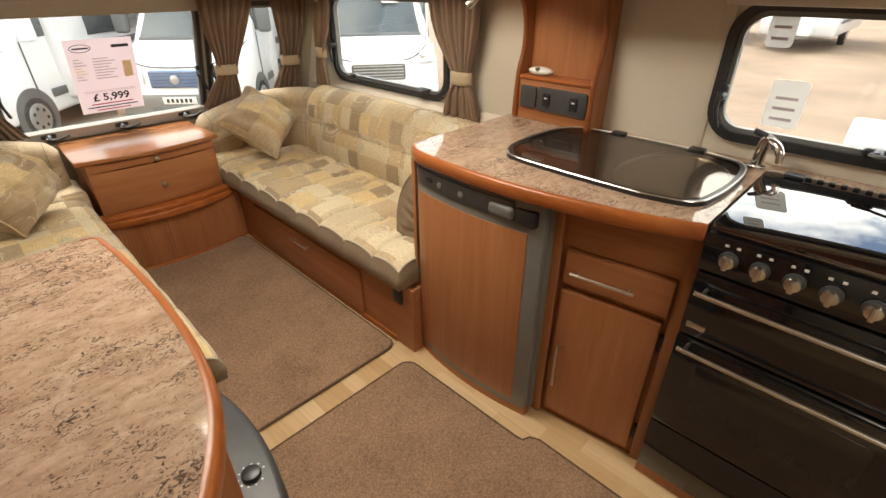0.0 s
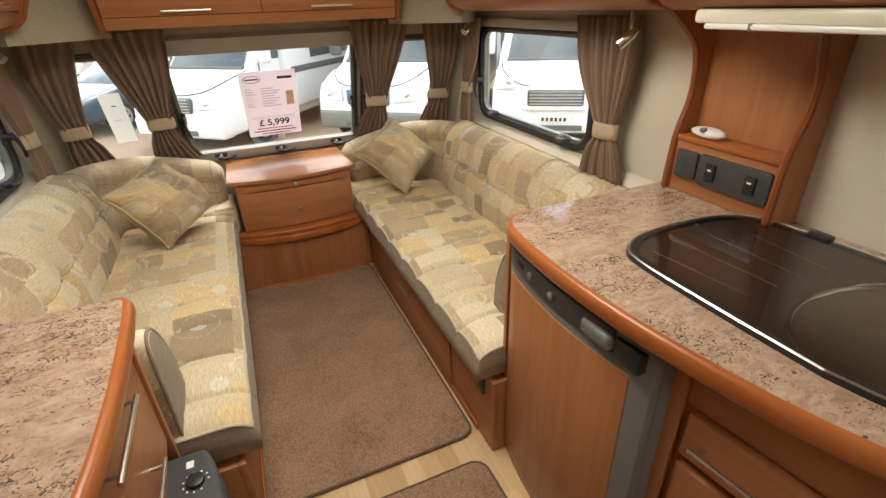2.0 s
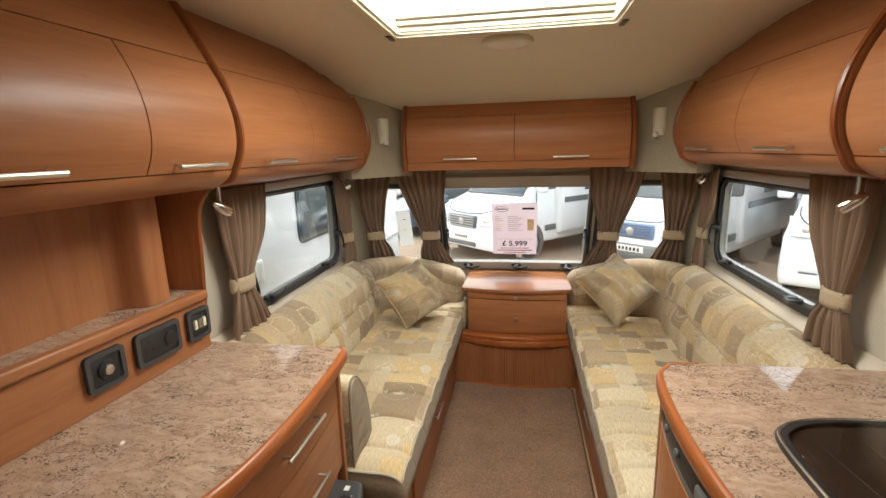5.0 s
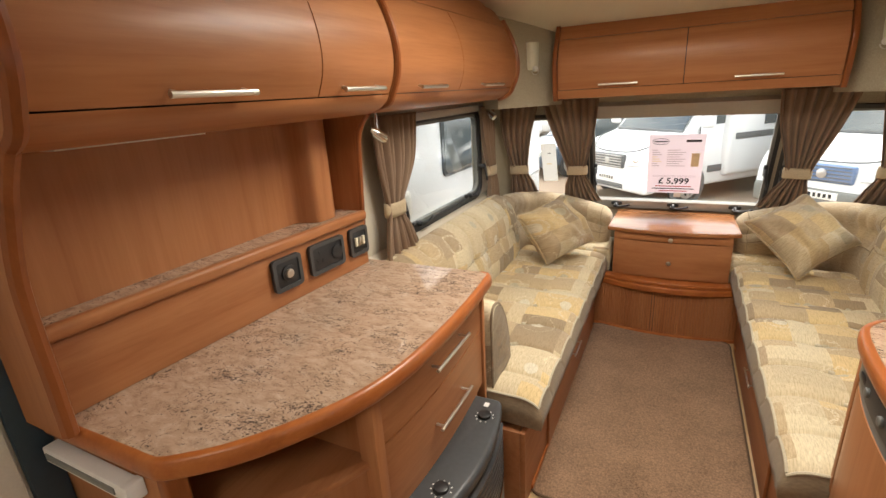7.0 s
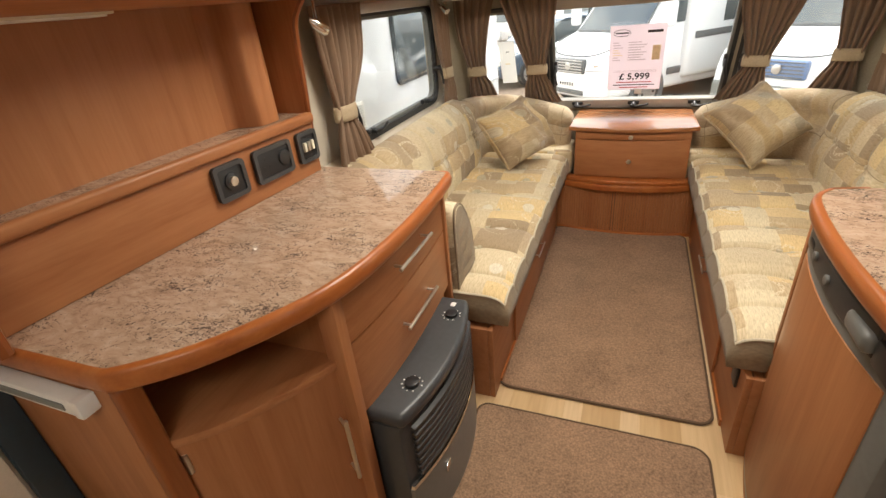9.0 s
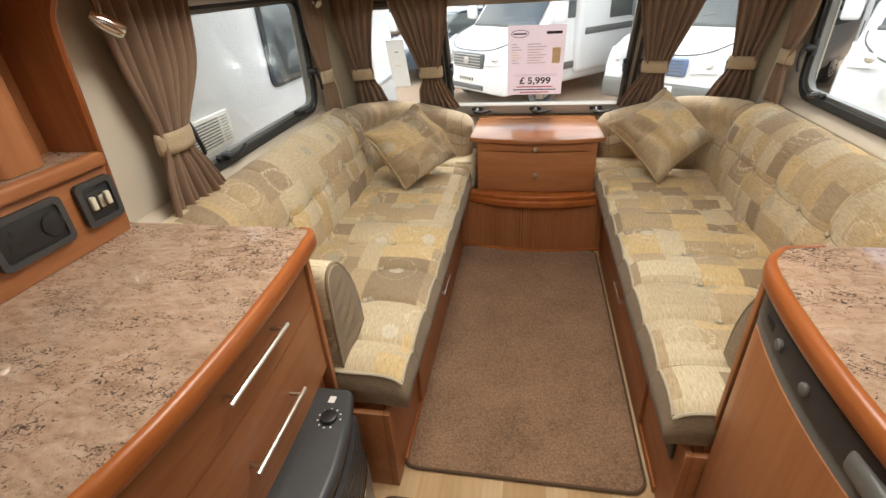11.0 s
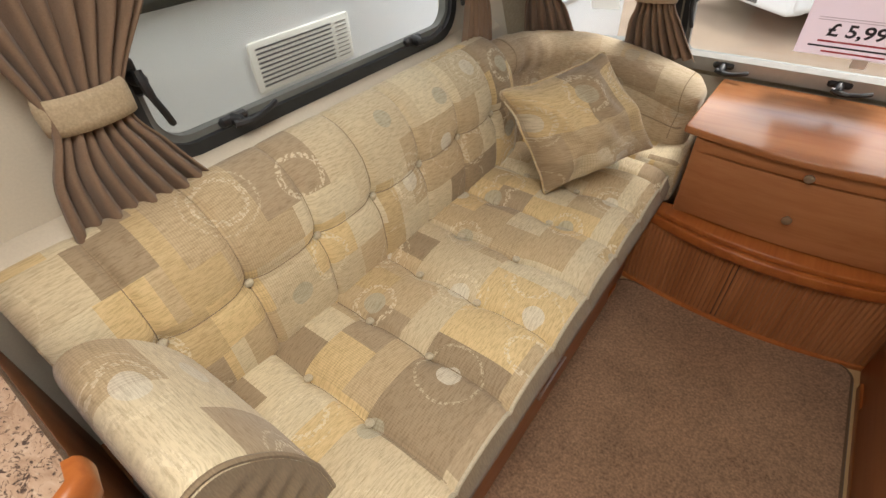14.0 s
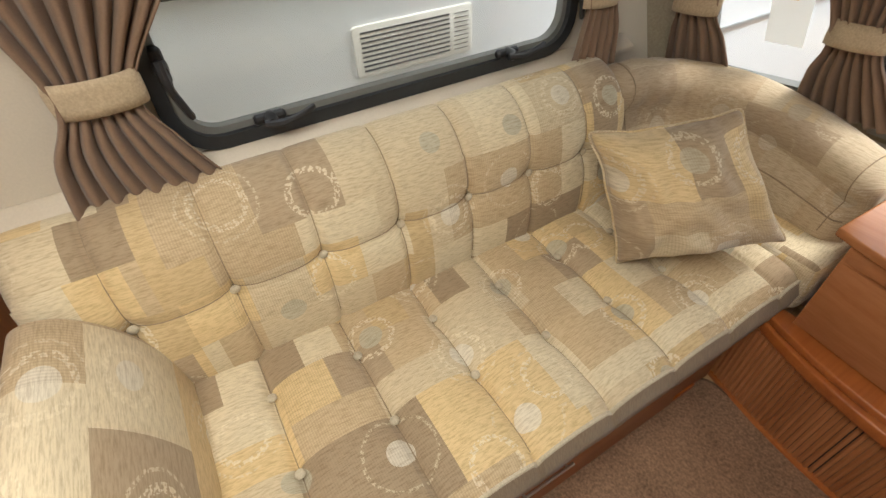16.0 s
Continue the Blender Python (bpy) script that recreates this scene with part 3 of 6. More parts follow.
part("top_rail", loft([[put(u, v, dd) for v, dd in ((0.70, 0.0), (0.69, 0.03), (0.77, 0.035), (0.78, 0.0))] for u in (-0.45, ln + 0.45)], True, True), PALEGREY, front, "grey blind cassette rail")

# ceiling with rooflight opening, and an unseen hole added for the rear fill lamp
SKY = (-0.43, 0.35, 1.26, 1.985)
ys = [Y_BACK, -0.79, -0.31, SKY[2], SKY[3]] + [2.05 + 0.9 * i / 12 for i in range(13)] + [3.1, 3.25]
xs = [WL - 0.03, SKY[0], SKY[1], WR + 0.03]
bm = bmesh.new()
grid = [[bm.verts.new((x, y, ceil_z(y))) for x in xs] for y in ys]
for j in range(len(ys) - 1):
    for i in range(3):
        if (j == 3 or j == 1) and i == 1:
            continue
        bm.faces.new((grid[j][i], grid[j][i + 1], grid[j + 1][i + 1], grid[j + 1][i]))
top = bmesh.ops.extrude_face_region(bm, geom=bm.faces[:])
bmesh.ops.translate(bm, verts=[v for v in top["geom"] if isinstance(v, bmesh.types.BMVert)], vec=(0, 0, 0.03))
single("ceiling", bm, CEIL, "cream caravan ceiling curving down at the front", "ceiling", kind="structure")
rl = thing("rooflight", (-0.04, 1.62, 1.90), "cream framed rooflight with opal dome", "rooflight", kind="structure")


def put_down(u, v, d):
    return (u, v, 1.93 - d)


o = round_rect(SKY[0] - 0.05, SKY[1] + 0.05, SKY[2] - 0.05, SKY[3] + 0.05, 0.04)
i = round_rect(SKY[0], SKY[1], SKY[2], SKY[3], 0.02)
part("frame", ring(o, i, put_down, -0.01, 0.02), CREAM, rl)
i1 = round_rect(SKY[0] + 0.012, SKY[1] - 0.012, SKY[2] + 0.012, SKY[3] - 0.012, 0.02)
part("shaft", ring(i, i1, put_down, -0.14, 0.012), CREAM, rl)
for k in range(3):
    part("blind_pleat", box(SKY[0] + 0.012, SKY[1] - 0.012, SKY[3] - 0.022 - 0.02 * k, SKY[3] - 0.012, 1.925 + 0.018 * k, 1.94 + 0.018 * k, 0.003), CREAM, rl)
for x in (SKY[0] - 0.03, SKY[1] + 0.01):
    part("catch", box(x, x + 0.02, SKY[3] - 0.05, SKY[3] + 0.03, 1.905, 1.925, 0.004), CHARC, rl)
bm = bmesh.new()
bmesh.ops.create_grid(bm, x_segments=10, y_segments=10, size=0.5)
for v in bm.verts:
    h = (1 - (2 * v.co.x) ** 4) * (1 - (2 * v.co.y) ** 4)
    v.co = (-0.04 + v.co.x * 0.86, 1.62 + v.co.y * 0.82, 2.07 + 0.06 * h)
part("dome", bm, OPAL, rl, "opal acrylic dome")
lamp = thing("ceiling_lamp", (-0.03, 2.20, 1.89), "round clear ceiling lamp, switched off", "lamp")
bm = bmesh.new()
bmesh.ops.create_uvsphere(bm, u_segments=24, v_segments=10, radius=0.1, matrix=Matrix.Translation((-0.03, 2.20, 1.925)) @ Matrix.Diagonal((1, 1, 0.33, 1)))
part("cover", bm, WHITEP, lamp)
part("rim", disc((-0.03, 2.20, 1.905), (0, 0, 1), 0.105, 0.018, 28, 0.004), CREAM, lamp)

# carpets
def mat_piece(outline, label, y_ref):
    m = thing("carpet_mat", (0, y_ref, 0), label, "carpet")
    part("carpet_top", prism(outline, "z", 0.001, 0.011, 0.002), CARPET, m)
    pts = [(x, y, 0.007) for x, y in outline]
    part("binding", tube(pts + pts[:1], 0.006, 6, False), BINDING, m, "dark bound edge")


mat_piece(round_rect(-0.405, 0.352, 1.535, 2.985, 0.05), "brown carpet mat with bound edges between the sofas", 2.2)
mat_piece([(-0.44, -1.4), (0.375, -1.4), (0.375, 0.80), (0.36, 0.83), (0.335, 0.84), (0.33, 0.86)]
          + [(0.325 - 0.05 * (1 - math.cos(radians(a))), 1.375 + 0.05 * math.sin(radians(a))) for a in range(0, 91, 15)]
          + [(-0.40 - 0.04 * math.sin(radians(a)), 1.385 + 0.04 * math.cos(radians(a))) for a in range(0, 91, 15)], "brown carpet mat with bound edges in the kitchen aisle", 0.5)


# ---- overhead lockers ----
def locker_profile(s, shift=0.0):
    """Front line from the bottom up, as (x, z), for the side s (-1 or 1)."""
    base = [(0.862, 1.405), (0.82, 1.418), (0.79, 1.44), (0.778, 1.462), (0.757, 1.51), (0.75, 1.56), (0.756, 1.62), (0.778, 1.69), (0.815, 1.76), (0.86, 1.84), (0.915, 1.935)]
    return [(s * (p[0] + shift) - 0.01, p[1]) for p in smooth_line([(a, b, 0) for a, b in base], 3)]


def side_locker(s, y0, y1, doors, shift, label, group):
    prof = locker_profile(s, shift)
    wall = WL if s < 0 else WR
    u = thing("overhead_locker", (wall, (y0 + y1) / 2, 1.40), label, "locker", group)
    n = max(2, int((y1 - y0) / 0.06) + 1)

    def stretch(z0, z1):
        """The front line between two heights."""
        def at(z):
            for (xa, za), (xb, zb) in zip(prof, prof[1:]):
                if za <= z <= zb:
                    return (xa + (xb - xa) * (z - za) / (zb - za), z)
        return [at(z0)] + [p for p in prof if z0 + 0.002 < p[1] < z1 - 0.002] + [at(z1)]
    low = stretch(prof[0][1], 1.4600)
    mid = stretch(1.4630, 1.756)
    high = stretch(1.7585, 1.93)

    def skin(line, ya, yb, depth, inset=0.0):
        rows = []
        for k in range(n):
            y = ya + (yb - ya) * k / (n - 1)
            zc = ceil_z(y) + 0.004
            outer = [(x + s * inset, y, min(z, zc)) for x, z in line]
            inner = [(x + s * (inset + depth), y, min(z, zc)) for x, z in line]
            rows.append(outer + inner[::-1])
        return loft(rows, True, True)
    part("bottom_rail", skin(low, y0, y1, 0.10), WOOD_Y, u)
    b = box(min(wall, prof[0][0]), max(wall, prof[0][0]), y0, y1, 1.408, 1.42, 0)
    part("bottom_panel", b, WOOD_Y, u)
    part("top_panel", skin(high, y0, y1, 0.06), WOOD_Y, u)
    for a, b_, (h0, h1) in doors:
        d = part("door", skin(mid, a + 0.002, b_ - 0.002, 0.02, 0.0), WOOD_Y, u)
        hx = s * (0.772 + shift) - 0.01
        bar_handle(d, (hx, h0, 1.485), (hx, h1, 1.485), (-s, 0, -0.25), 0.0062, 0.028)
    # Black sheet behind the doors puts the shade of their gaps into colour.
    part("carcass", skin(stretch(1.45, 1.78), y0, y1, 0.02, 0.024), BLACKP, u, "black sheet for the shade inside the locker")
    return u


LG = "overhead lockers"
side_locker(-1, 0.515, 1.455, [(0.515, 1.13, (0.72, 0.91)), (1.13, 1.455, (1.20, 1.385))], 0.022, "cherry wood overhead locker with two doors above the sideboard", LG)
side_locker(-1, 1.485, 2.68, [(1.485, 2.01, (1.64, 1.837)), (2.01, 2.68, (2.225, 2.475))], 0.038, "cherry wood overhead locker with two doors above the sofa", LG)
side_locker(1, -0.60, 1.435, [(-0.6, 0.10, (-0.2, 0.0)), (0.10, 0.72, (0.3, 0.5)), (0.72, 1.435, (1.097, 1.295))], 0.028, "cherry wood overhead locker above the kitchen", LG)
side_locker(1, 1.465, 2.68, [(1.465, 2.035, (1.665, 1.86)), (2.035, 2.68, (2.266, 2.526))], 0.034, "cherry wood overhead locker with two doors above the sofa", LG)


def end_panel(s, y, thick, low_line, label, shift):
    """An upright wooden partition with a wavy front edge."""
    wall = WL if s < 0 else WR
    up = [(x - s * 0.014, min(z, 1.93)) for x, z in locker_profile(s, shift) if z > 1.43]
    line = smooth_line([(x, z, 0) for x, z in low_line], 6)
    pts = [(p[0], p[1]) for p in line] + up
    pts = [(wall, low_line[0][1])] + pts + [(wall, 1.93)]
    ob = thing("partition_panel", (wall, y, low_line[0][1]), label, "partition", kind="structure")
    part("board", prism(pts, "y", y - thick / 2, y + thick / 2), WOOD_Z, ob)
    edge = [(p[0], y, p[1]) for p in pts[1:-1]]
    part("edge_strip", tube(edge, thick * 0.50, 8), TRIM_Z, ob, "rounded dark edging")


end_panel(-1, 1.47, 0.022, [(-0.985, 0.905), (-0.975, 1.05), (-0.965, 1.19), (-0.958, 1.30), (-0.945, 1.36), (-0.90, 1.415)], "cherry wood partition with wavy edge", 0.032)
end_panel(-1, 0.50, 0.028, [(-0.955, 0.905), (-0.95, 1.0), (-0.94, 1.20), (-0.885, 1.33), (-0.85, 1.385), (-0.82, 1.42)], "cherry wood partition with wavy edge", 0.002)
end_panel(1, 1.45, 0.022, [(0.985, 0.905), (0.99, 1.0), (0.998, 1.08), (1.02, 1.15), (1.025, 1.22), (1.01, 1.30), (0.975, 1.345), (0.88, 1.415)], "cherry wood partition with wavy edge", 0.03)
for s in (-1, 1):
    prof = [(x, min(z, 1.80)) for x, z in locker_profile(s, 0.036) if z < 1.81]
    wall = WL if s < 0 else WR
    pts = [(wall, 1.405)] + [(x - s * 0.008, z) for x, z in prof] + [(wall, 1.80)]
    c = thing("locker_end_cheek", (wall, 2.69, 1.4), "curved cherry wood end cheek of overhead locker", "panel", "locker end cheeks", "structure")
    part("board", prism(pts, "y", 2.68, 2.70), WOOD_Z, c)
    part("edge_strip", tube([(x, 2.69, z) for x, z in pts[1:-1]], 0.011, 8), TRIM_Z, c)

# front locker
fl = thing("front_locker", (0, 2.95, 1.385), "cherry wood front locker with two doors above the window", "locker", LG)


def fprof(z):
    return 2.862 + 1.1 * (z - 1.55) ** 2 + (0.25 * max(0, z - 1.6))


def fskin(x0, x1, z0, z1, depth):
    zs = [z0 + (z1 - z0) * i / 10 for i in range(11)]
    rows = []
    for x in (x0, x1):
        rows.append([(x, fprof(z), z) for z in zs] + [(x, fprof(z) + depth, z) for z in reversed(zs)])
    return loft(rows, True, True)


part("bottom_rail", fskin(-0.625, 0.605, 1.385, 1.428, 0.05), WOOD_X, fl)
part("top_rail", fskin(-0.625, 0.605, 1.685, 1.765, 0.05), WOOD_X, fl)
part("bottom_panel", box(-0.63, 0.61, 2.90, 3.22, 1.385, 1.40, 0), WOOD_X, fl)
# Here too a black board stands in for the shade inside.
part("carcass", box(-0.62, 0.60, 2.935, 2.95, 1.40, 1.69, 0), BLACKP, fl, "black sheet for the shade inside the locker")
for x0, x1, h in ((-0.622, -0.014, (-0.41, -0.22)), (-0.010, 0.602, (0.20, 0.39))):
    d = part("door", fskin(x0, x1, 1.431, 1.682, 0.02), WOOD_X, fl)
    bar_handle(d, (h[0], fprof(1.445) + 0.002, 1.45), (h[1], fprof(1.445) + 0.002, 1.45), (0, -1, -0.1), 0.005, 0.02)
for x in (-0.637, 0.617):
    zs = [1.375 + 0.39 * i / 12 for i in range(13)]
    pts = [(fprof(z) - 0.016, z) for z in zs] + [(3.15, 1.765), (3.15, 1.375)]
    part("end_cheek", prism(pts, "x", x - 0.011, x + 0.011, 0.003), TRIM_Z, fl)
# cloth-lined corners beside the front locker, with their lamps
for s in (-1, 1):
    a, b = Vector((s * 0.90 - 0.01, 2.72)), Vector((s * 0.625 - 0.01, 3.03))
    o_ = Vector((s * 0.12, 0.10))
    pts = [a, b, b + o_, a + o_]
    single("corner_panel", prism([tuple(p) for p in pts], "z", 1.352, 1.86), WALLCLOTH, "speckled beige cloth corner panel", "panel", "front corner panels", "structure")
    mid = a.lerp(b, 0.52)
    nn = Vector((b.y - a.y, -(b.x - a.x))).normalized()
    if nn.y > 0:
        nn = -nn
    n3 = Vector((nn.x, nn.y, 0))
    d3 = Vector((b.x - a.x, b.y - a.y, 0)).normalized()
    base = Vector((mid.x, mid.y, 1.56)) + n3 * 0.002
    wl_ = thing("wall_lamp", base, "small cream uplighter wall lamp, off", "lamp", "front wall lamps")
    rows = []
    for z, w, t_ in ((1.545, 0.030, 0.02), (1.57, 0.034, 0.03), (1.63, 0.036, 0.035), (1.685, 0.038, 0.03)):
        rows.append([tuple(base + d3 * (w * math.cos(radians(q))) + n3 * (t_ * math.sin(radians(q))) + Vector((0, 0, z - 1.56))) for q in range(0, 181, 20)])
    part("shade", loft(rows, True, True), CREAM, wl_)
    part("bulb", disc(base + Vector((0, 0, -0.01)) + n3 * 0.02, n3, 0.014, 0.022, 14, 0.004), WHITEP, wl_)
    lp = [base + n3 * 0.03 + d3 * (0.024 * math.cos(radians(q))) + Vector((0, 0, -0.01 + 0.03 * math.sin(radians(q)))) for q in range(200, 341, 20)]
    part("wire_loop", tube(lp, 0.0025, 6), STEEL, wl_)


# ---- sofas ----
def puff(d, w, h):
    """Soft crease: depth at distance d of a seam of half-width w."""
    return -h * math.exp(-(d / w) ** 2)


SEAMS = [1.63 + 0.195 * k for k in range(8)]


def sofa(s, y0):
    """A bench sofa along one wall; s: -1 west, 1 east."""
    off = -0.01

    def X(d):
        return s * d + off
    y1 = 3.10
    e = thing("sofa_bench", (X(0.7), 2.3, 0), "cherry wood sofa bench box with plinth", "bench", "sofas")
    bx = (min(X(0.385), X(0.405)), max(X(0.385), X(0.405)))
    part("front_panel", box(*bx, y0 - 0.03, 3.0, 0, 0.32, 0.002), WOOD_Y, e)
    part("end_panel", box(min(X(0.405), X(1.08)), max(X(0.405), X(1.08)), y0 - 0.03, y0 - 0.012, 0, 0.32, 0.002), WOOD_Y, e)
    part("top_board", box(min(X(0.41), X(1.08)), max(X(0.41), X(1.08)), y0 - 0.01, 3.2, 0.30, 0.315, 0), WOOD_Y, e)
    dx = (min(X(0.373), X(0.384)), max(X(0.373), X(0.384)))
    fd = part("flap_door", box(*dx, 1.78, 2.80, 0.035, 0.27, 0.003), WOOD_Y, e)
    bar_handle(fd, (X(0.373), 2.2, 0.22), (X(0.373), 2.36, 0.22), (-s, 0, 0), 0.004, 0.02)
    part("plinth_strip", box(min(X(0.378), X(0.386)), max(X(0.378), X(0.386)), 1.55, 2.92, 0.0, 0.03, 0.002), TRIM, e)

    # seat cushion
    c = thing("seat_cushion", (X(0.62), 2.3, 0.315), "patchwork beige seat cushion with buttons", "cushion", "sofa cushions")
    zt = 0.462
    nx, ny = 26, 260
    top = []
    for j in range(ny + 1):
        y = y0 + (y1 - y0) * j / ny
        row = []
        for i in range(nx + 1):
            d = 0.345 + 0.52 * i / nx
            edge = min(d - 0.345, 1) / 0.06
            z = zt - 0.030 * math.exp(-edge * 2.2)
            q = min(y - y0, y1 - y) / 0.05
            z -= 0.026 * math.exp(-q * 2.0)
            near = min(abs(y - sm) for sm in SEAMS)
            z += puff(near, 0.006, 0.010) - 0.008 + 0.018 * math.sin(min(1, near / 0.0975) * math.pi / 2) ** 0.7
            for bxx in (0.553, 0.734):
                rr = math.hypot((d - bxx) / 1.0, near)
                z += puff(rr, 0.030, 0.014)
            z += 0.004 * noise.noise((d * 9, y * 6, s))
            row.append((X(d), y, z))
        top.append(row)
    bm = bmesh.new()
    uvl = bm.loops.layers.uv.verify()
    vs = [[bm.verts.new(p) for p in r] for r in top]
    for j in range(ny):
        for i in range(nx):
            f = bm.faces.new((vs[j][i], vs[j][i + 1], vs[j + 1][i + 1], vs[j + 1][i]))
            for l in f.loops:
                l[uvl].uv = (l.vert.co.y + (0 if s < 0 else 0.83), l.vert.co.x * 1.0 + (0 if s < 0 else 0.41))
    part("quilted_top", bm, FABRIC, c, smooth=180)
    for sm in SEAMS:
        j = min(range(ny + 1), key=lambda q: abs(top[q][0][1] - sm))
        part("seam", tube([(x, sm, z + 0.0006) for x, y, z in top[j][1:-1]], 0.0013, 5), CORD, c, "stitched seam")
    # cord side round the cushion below the piping
    rim = [r[0] for r in top]
    near_end = top[0]
    path = [near_end[i] for i in range(nx, -1, -1)] + rim[1:]
    rows = []
    for h, o_ in ((0.0, 0.0), (0.35, 0.016), (0.8, 0.012), (1.0, -0.012)):
        r = []
        for k, (x, y, z) in enumerate(path):
            ox = -s * o_ if k >= nx else 0
            oy = -o_ if k <= nx else 0
            r.append((x + ox, y + oy, z + (0.318 - z) * h))
        rows.append(r)
    part("side_band", loft(rows), CORD, c, "plain taupe cord side", smooth=180)
    part("piping", tube([(x, y, z) for x, y, z in path], 0.0048, 6), PIPING, c, "cream piping")
    for sm in SEAMS[:-1]:
        for bxx in (0.553, 0.734):
            b = bmesh.new()
            bmesh.ops.create_uvsphere(b, u_segments=12, v_segments=8, radius=0.0105, matrix=Matrix.Translation((X(bxx), sm, zt - 0.012)) @ Matrix.Diagonal((1, 1, 0.55, 1)))
            part("button", b, PIPING, c)

    # back cushion
    b_ = thing("back_cushion", (X(0.95), 2.2, 0.44), "patchwork beige buttoned back cushion", "cushion", "sofa cushions")
    prof = smooth_line([(0.85, 0.42, 0), (0.838, 0.50, 0), (0.842, 0.58, 0), (0.858, 0.645, 0), (0.868, 0.71, 0), (0.893, 0.775, 0), (0.945, 0.822, 0), (1.01, 0.835, 0), (1.06, 0.80, 0)], 5)
    top = []
    arc = 0.0
    cum = [0.0]
    for p, q in zip(prof, prof[1:]):
        arc += (q - p).length
        cum.append(arc)
    ny = 240
    ya, yb = y0 + 0.02, 2.94
    for j in range(ny + 1):
        y = ya + (yb - ya) * j / ny
        near = min(abs(y - (1.658 + 0.1875 * k)) for k in range(8))
        row = []
        for p in prof:
            d, z = p[0], p[1]
            pf = 0.007 * math.sin(min(1, near / 0.094) * math.pi / 2) ** 0.7 - 0.003 + puff(near, 0.006, 0.010)
            rr = math.hypot(near, z - 0.645)
            pf += puff(rr, 0.030, 0.014)
            pf += puff(z - 0.645, 0.008, 0.008)
            q = min(y - ya, yb - y) / 0.04
            pf -= 0.03 * math.exp(-q * 2)
            pf += 0.004 * noise.noise((z * 8, y * 6, 3 + s))
            row.append((X(d - pf), y, z + (pf * 0.8 if z > 0.76 else 0)))
        top.append(row)
    bm = bmesh.new()
    uvl = bm.loops.layers.uv.verify()
    vs = [[bm.verts.new(p) for p in r] for r in top]
    for j in range(ny):
        for i in range(len(prof) - 1):
            f = bm.faces.new((vs[j][i], vs[j][i + 1], vs[j + 1][i + 1], vs[j + 1][i]))
            for l, (jj, ii) in zip(f.loops, ((j, i), (j, i + 1), (j + 1, i + 1), (j + 1, i))):
                l[uvl].uv = (top[jj][0][1] + (0 if s < 0 else 1.7), cum[ii])
    for r in (vs[0], vs[-1]):
        bm.faces.new(r)
    part("quilted_front", bm, FABRIC_B, b_, smooth=180)
    for k in range(7):
        ys_ = 1.658 + 0.1875 * k
        j = min(range(ny + 1), key=lambda q: abs(top[q][0][1] - ys_))
        part("seam", tube([(x - s * 0.0006, ys_, z) for x, y, z in top[j][4:-6]], 0.0013, 5), CORD, b_, "stitched seam")
    i0 = min(range(len(prof)), key=lambda q: abs(prof[q][1] - 0.645))
    part("seam", tube([(r[i0][0] - s * 0.0006, r[i0][1], r[i0][2]) for r in top[2:-2]], 0.0013, 5), CORD, b_, "stitched seam")
    for k in range(7):
        y = 1.658 + 0.1875 * k
        b = bmesh.new()
        bmesh.ops.create_uvsphere(b, u_segments=12, v_segments=8, radius=0.0105, matrix=Matrix.Translation((X(0.873), y, 0.645)) @ Matrix.Diagonal((0.55, 1, 1, 1)))
        part("button", b, PIPING, b_)

    # corner bolster sweeping round to the chest
    k_ = thing("corner_bolster", (X(0.8), 3.2, 0.44), "curved patchwork corner bolster of the sofa", "cushion", "sofa cushions")
    line = smooth_line([(X(0.965), 2.90, 0.815), (X(0.945), 3.05, 0.815), (X(0.87), 3.19, 0.80), (X(0.74), 3.27, 0.785), (X(0.58), 3.30, 0.75), (X(0.46), 3.30, 0.72), (X(0.345), 3.29, 0.69)], 8)
    rows, us = [], [0.0]
    for j, p in enumerate(line):
        d = (line[min(j + 1, len(line) - 1)] - line[max(j - 1, 0)])
        d.z = 0
        d.normalize()
        inn = Vector((-d.y, d.x, 0))
        if inn.dot(Vector((X(0.5), 2.6, 0)) - Vector((p.x, p.y, 0))) < 0:
            inn = -inn
        if j:
            us.append(us[-1] + (p - line[j - 1]).length)
        tj = j / (len(line) - 1)
        end = min(tj, 1 - tj)
        sh = min(1, 0.55 + (end / 0.07) * 0.45)
        h = p.z - 0.44
        row = []
        gath = 0.006 * math.sin(us[-1] * 85) * math.exp(-((tj - 0.22) / 0.16) ** 2)
        for q in range(0, 13):
            a = radians(-35 + 200 * q / 12)
            rad = 0.075 + 0.012 * math.sin(a * 1.5)
            o_ = inn * (math.cos(a) * rad * 1.0 * sh + 0.0) + Vector((0, 0, math.sin(a) * 0.075 * sh))
            row.append(Vector((p.x, p.y, p.z - 0.078)) + o_ + inn * gath)
        foot = Vector((p.x, p.y, 0.43)) + inn * (0.085 * sh)
        m1 = Vector((p.x, p.y, 0.43 + h * 0.28)) + inn * (0.10 * sh)
        m2 = m1.lerp(row[0], 0.5) + inn * (0.012 * sh)
        rows.append([foot, foot.lerp(m1, 0.5) + inn * 0.006, m1, m2] + row)
    vv_ = []
    for r in rows:
        acc = [0.0]
        for p, q in zip(r, r[1:]):
            acc.append(acc[-1] + (q - p).length)
        vv_.append(acc)
    bm = bmesh.new()
    uvl = bm.loops.layers.uv.verify()
    vs = [[bm.verts.new(p) for p in r] for r in rows]
    for j in range(len(rows) - 1):
        for i in range(len(rows[0]) - 1):
            f = bm.faces.new((vs[j][i], vs[j][i + 1], vs[j + 1][i + 1], vs[j + 1][i]))
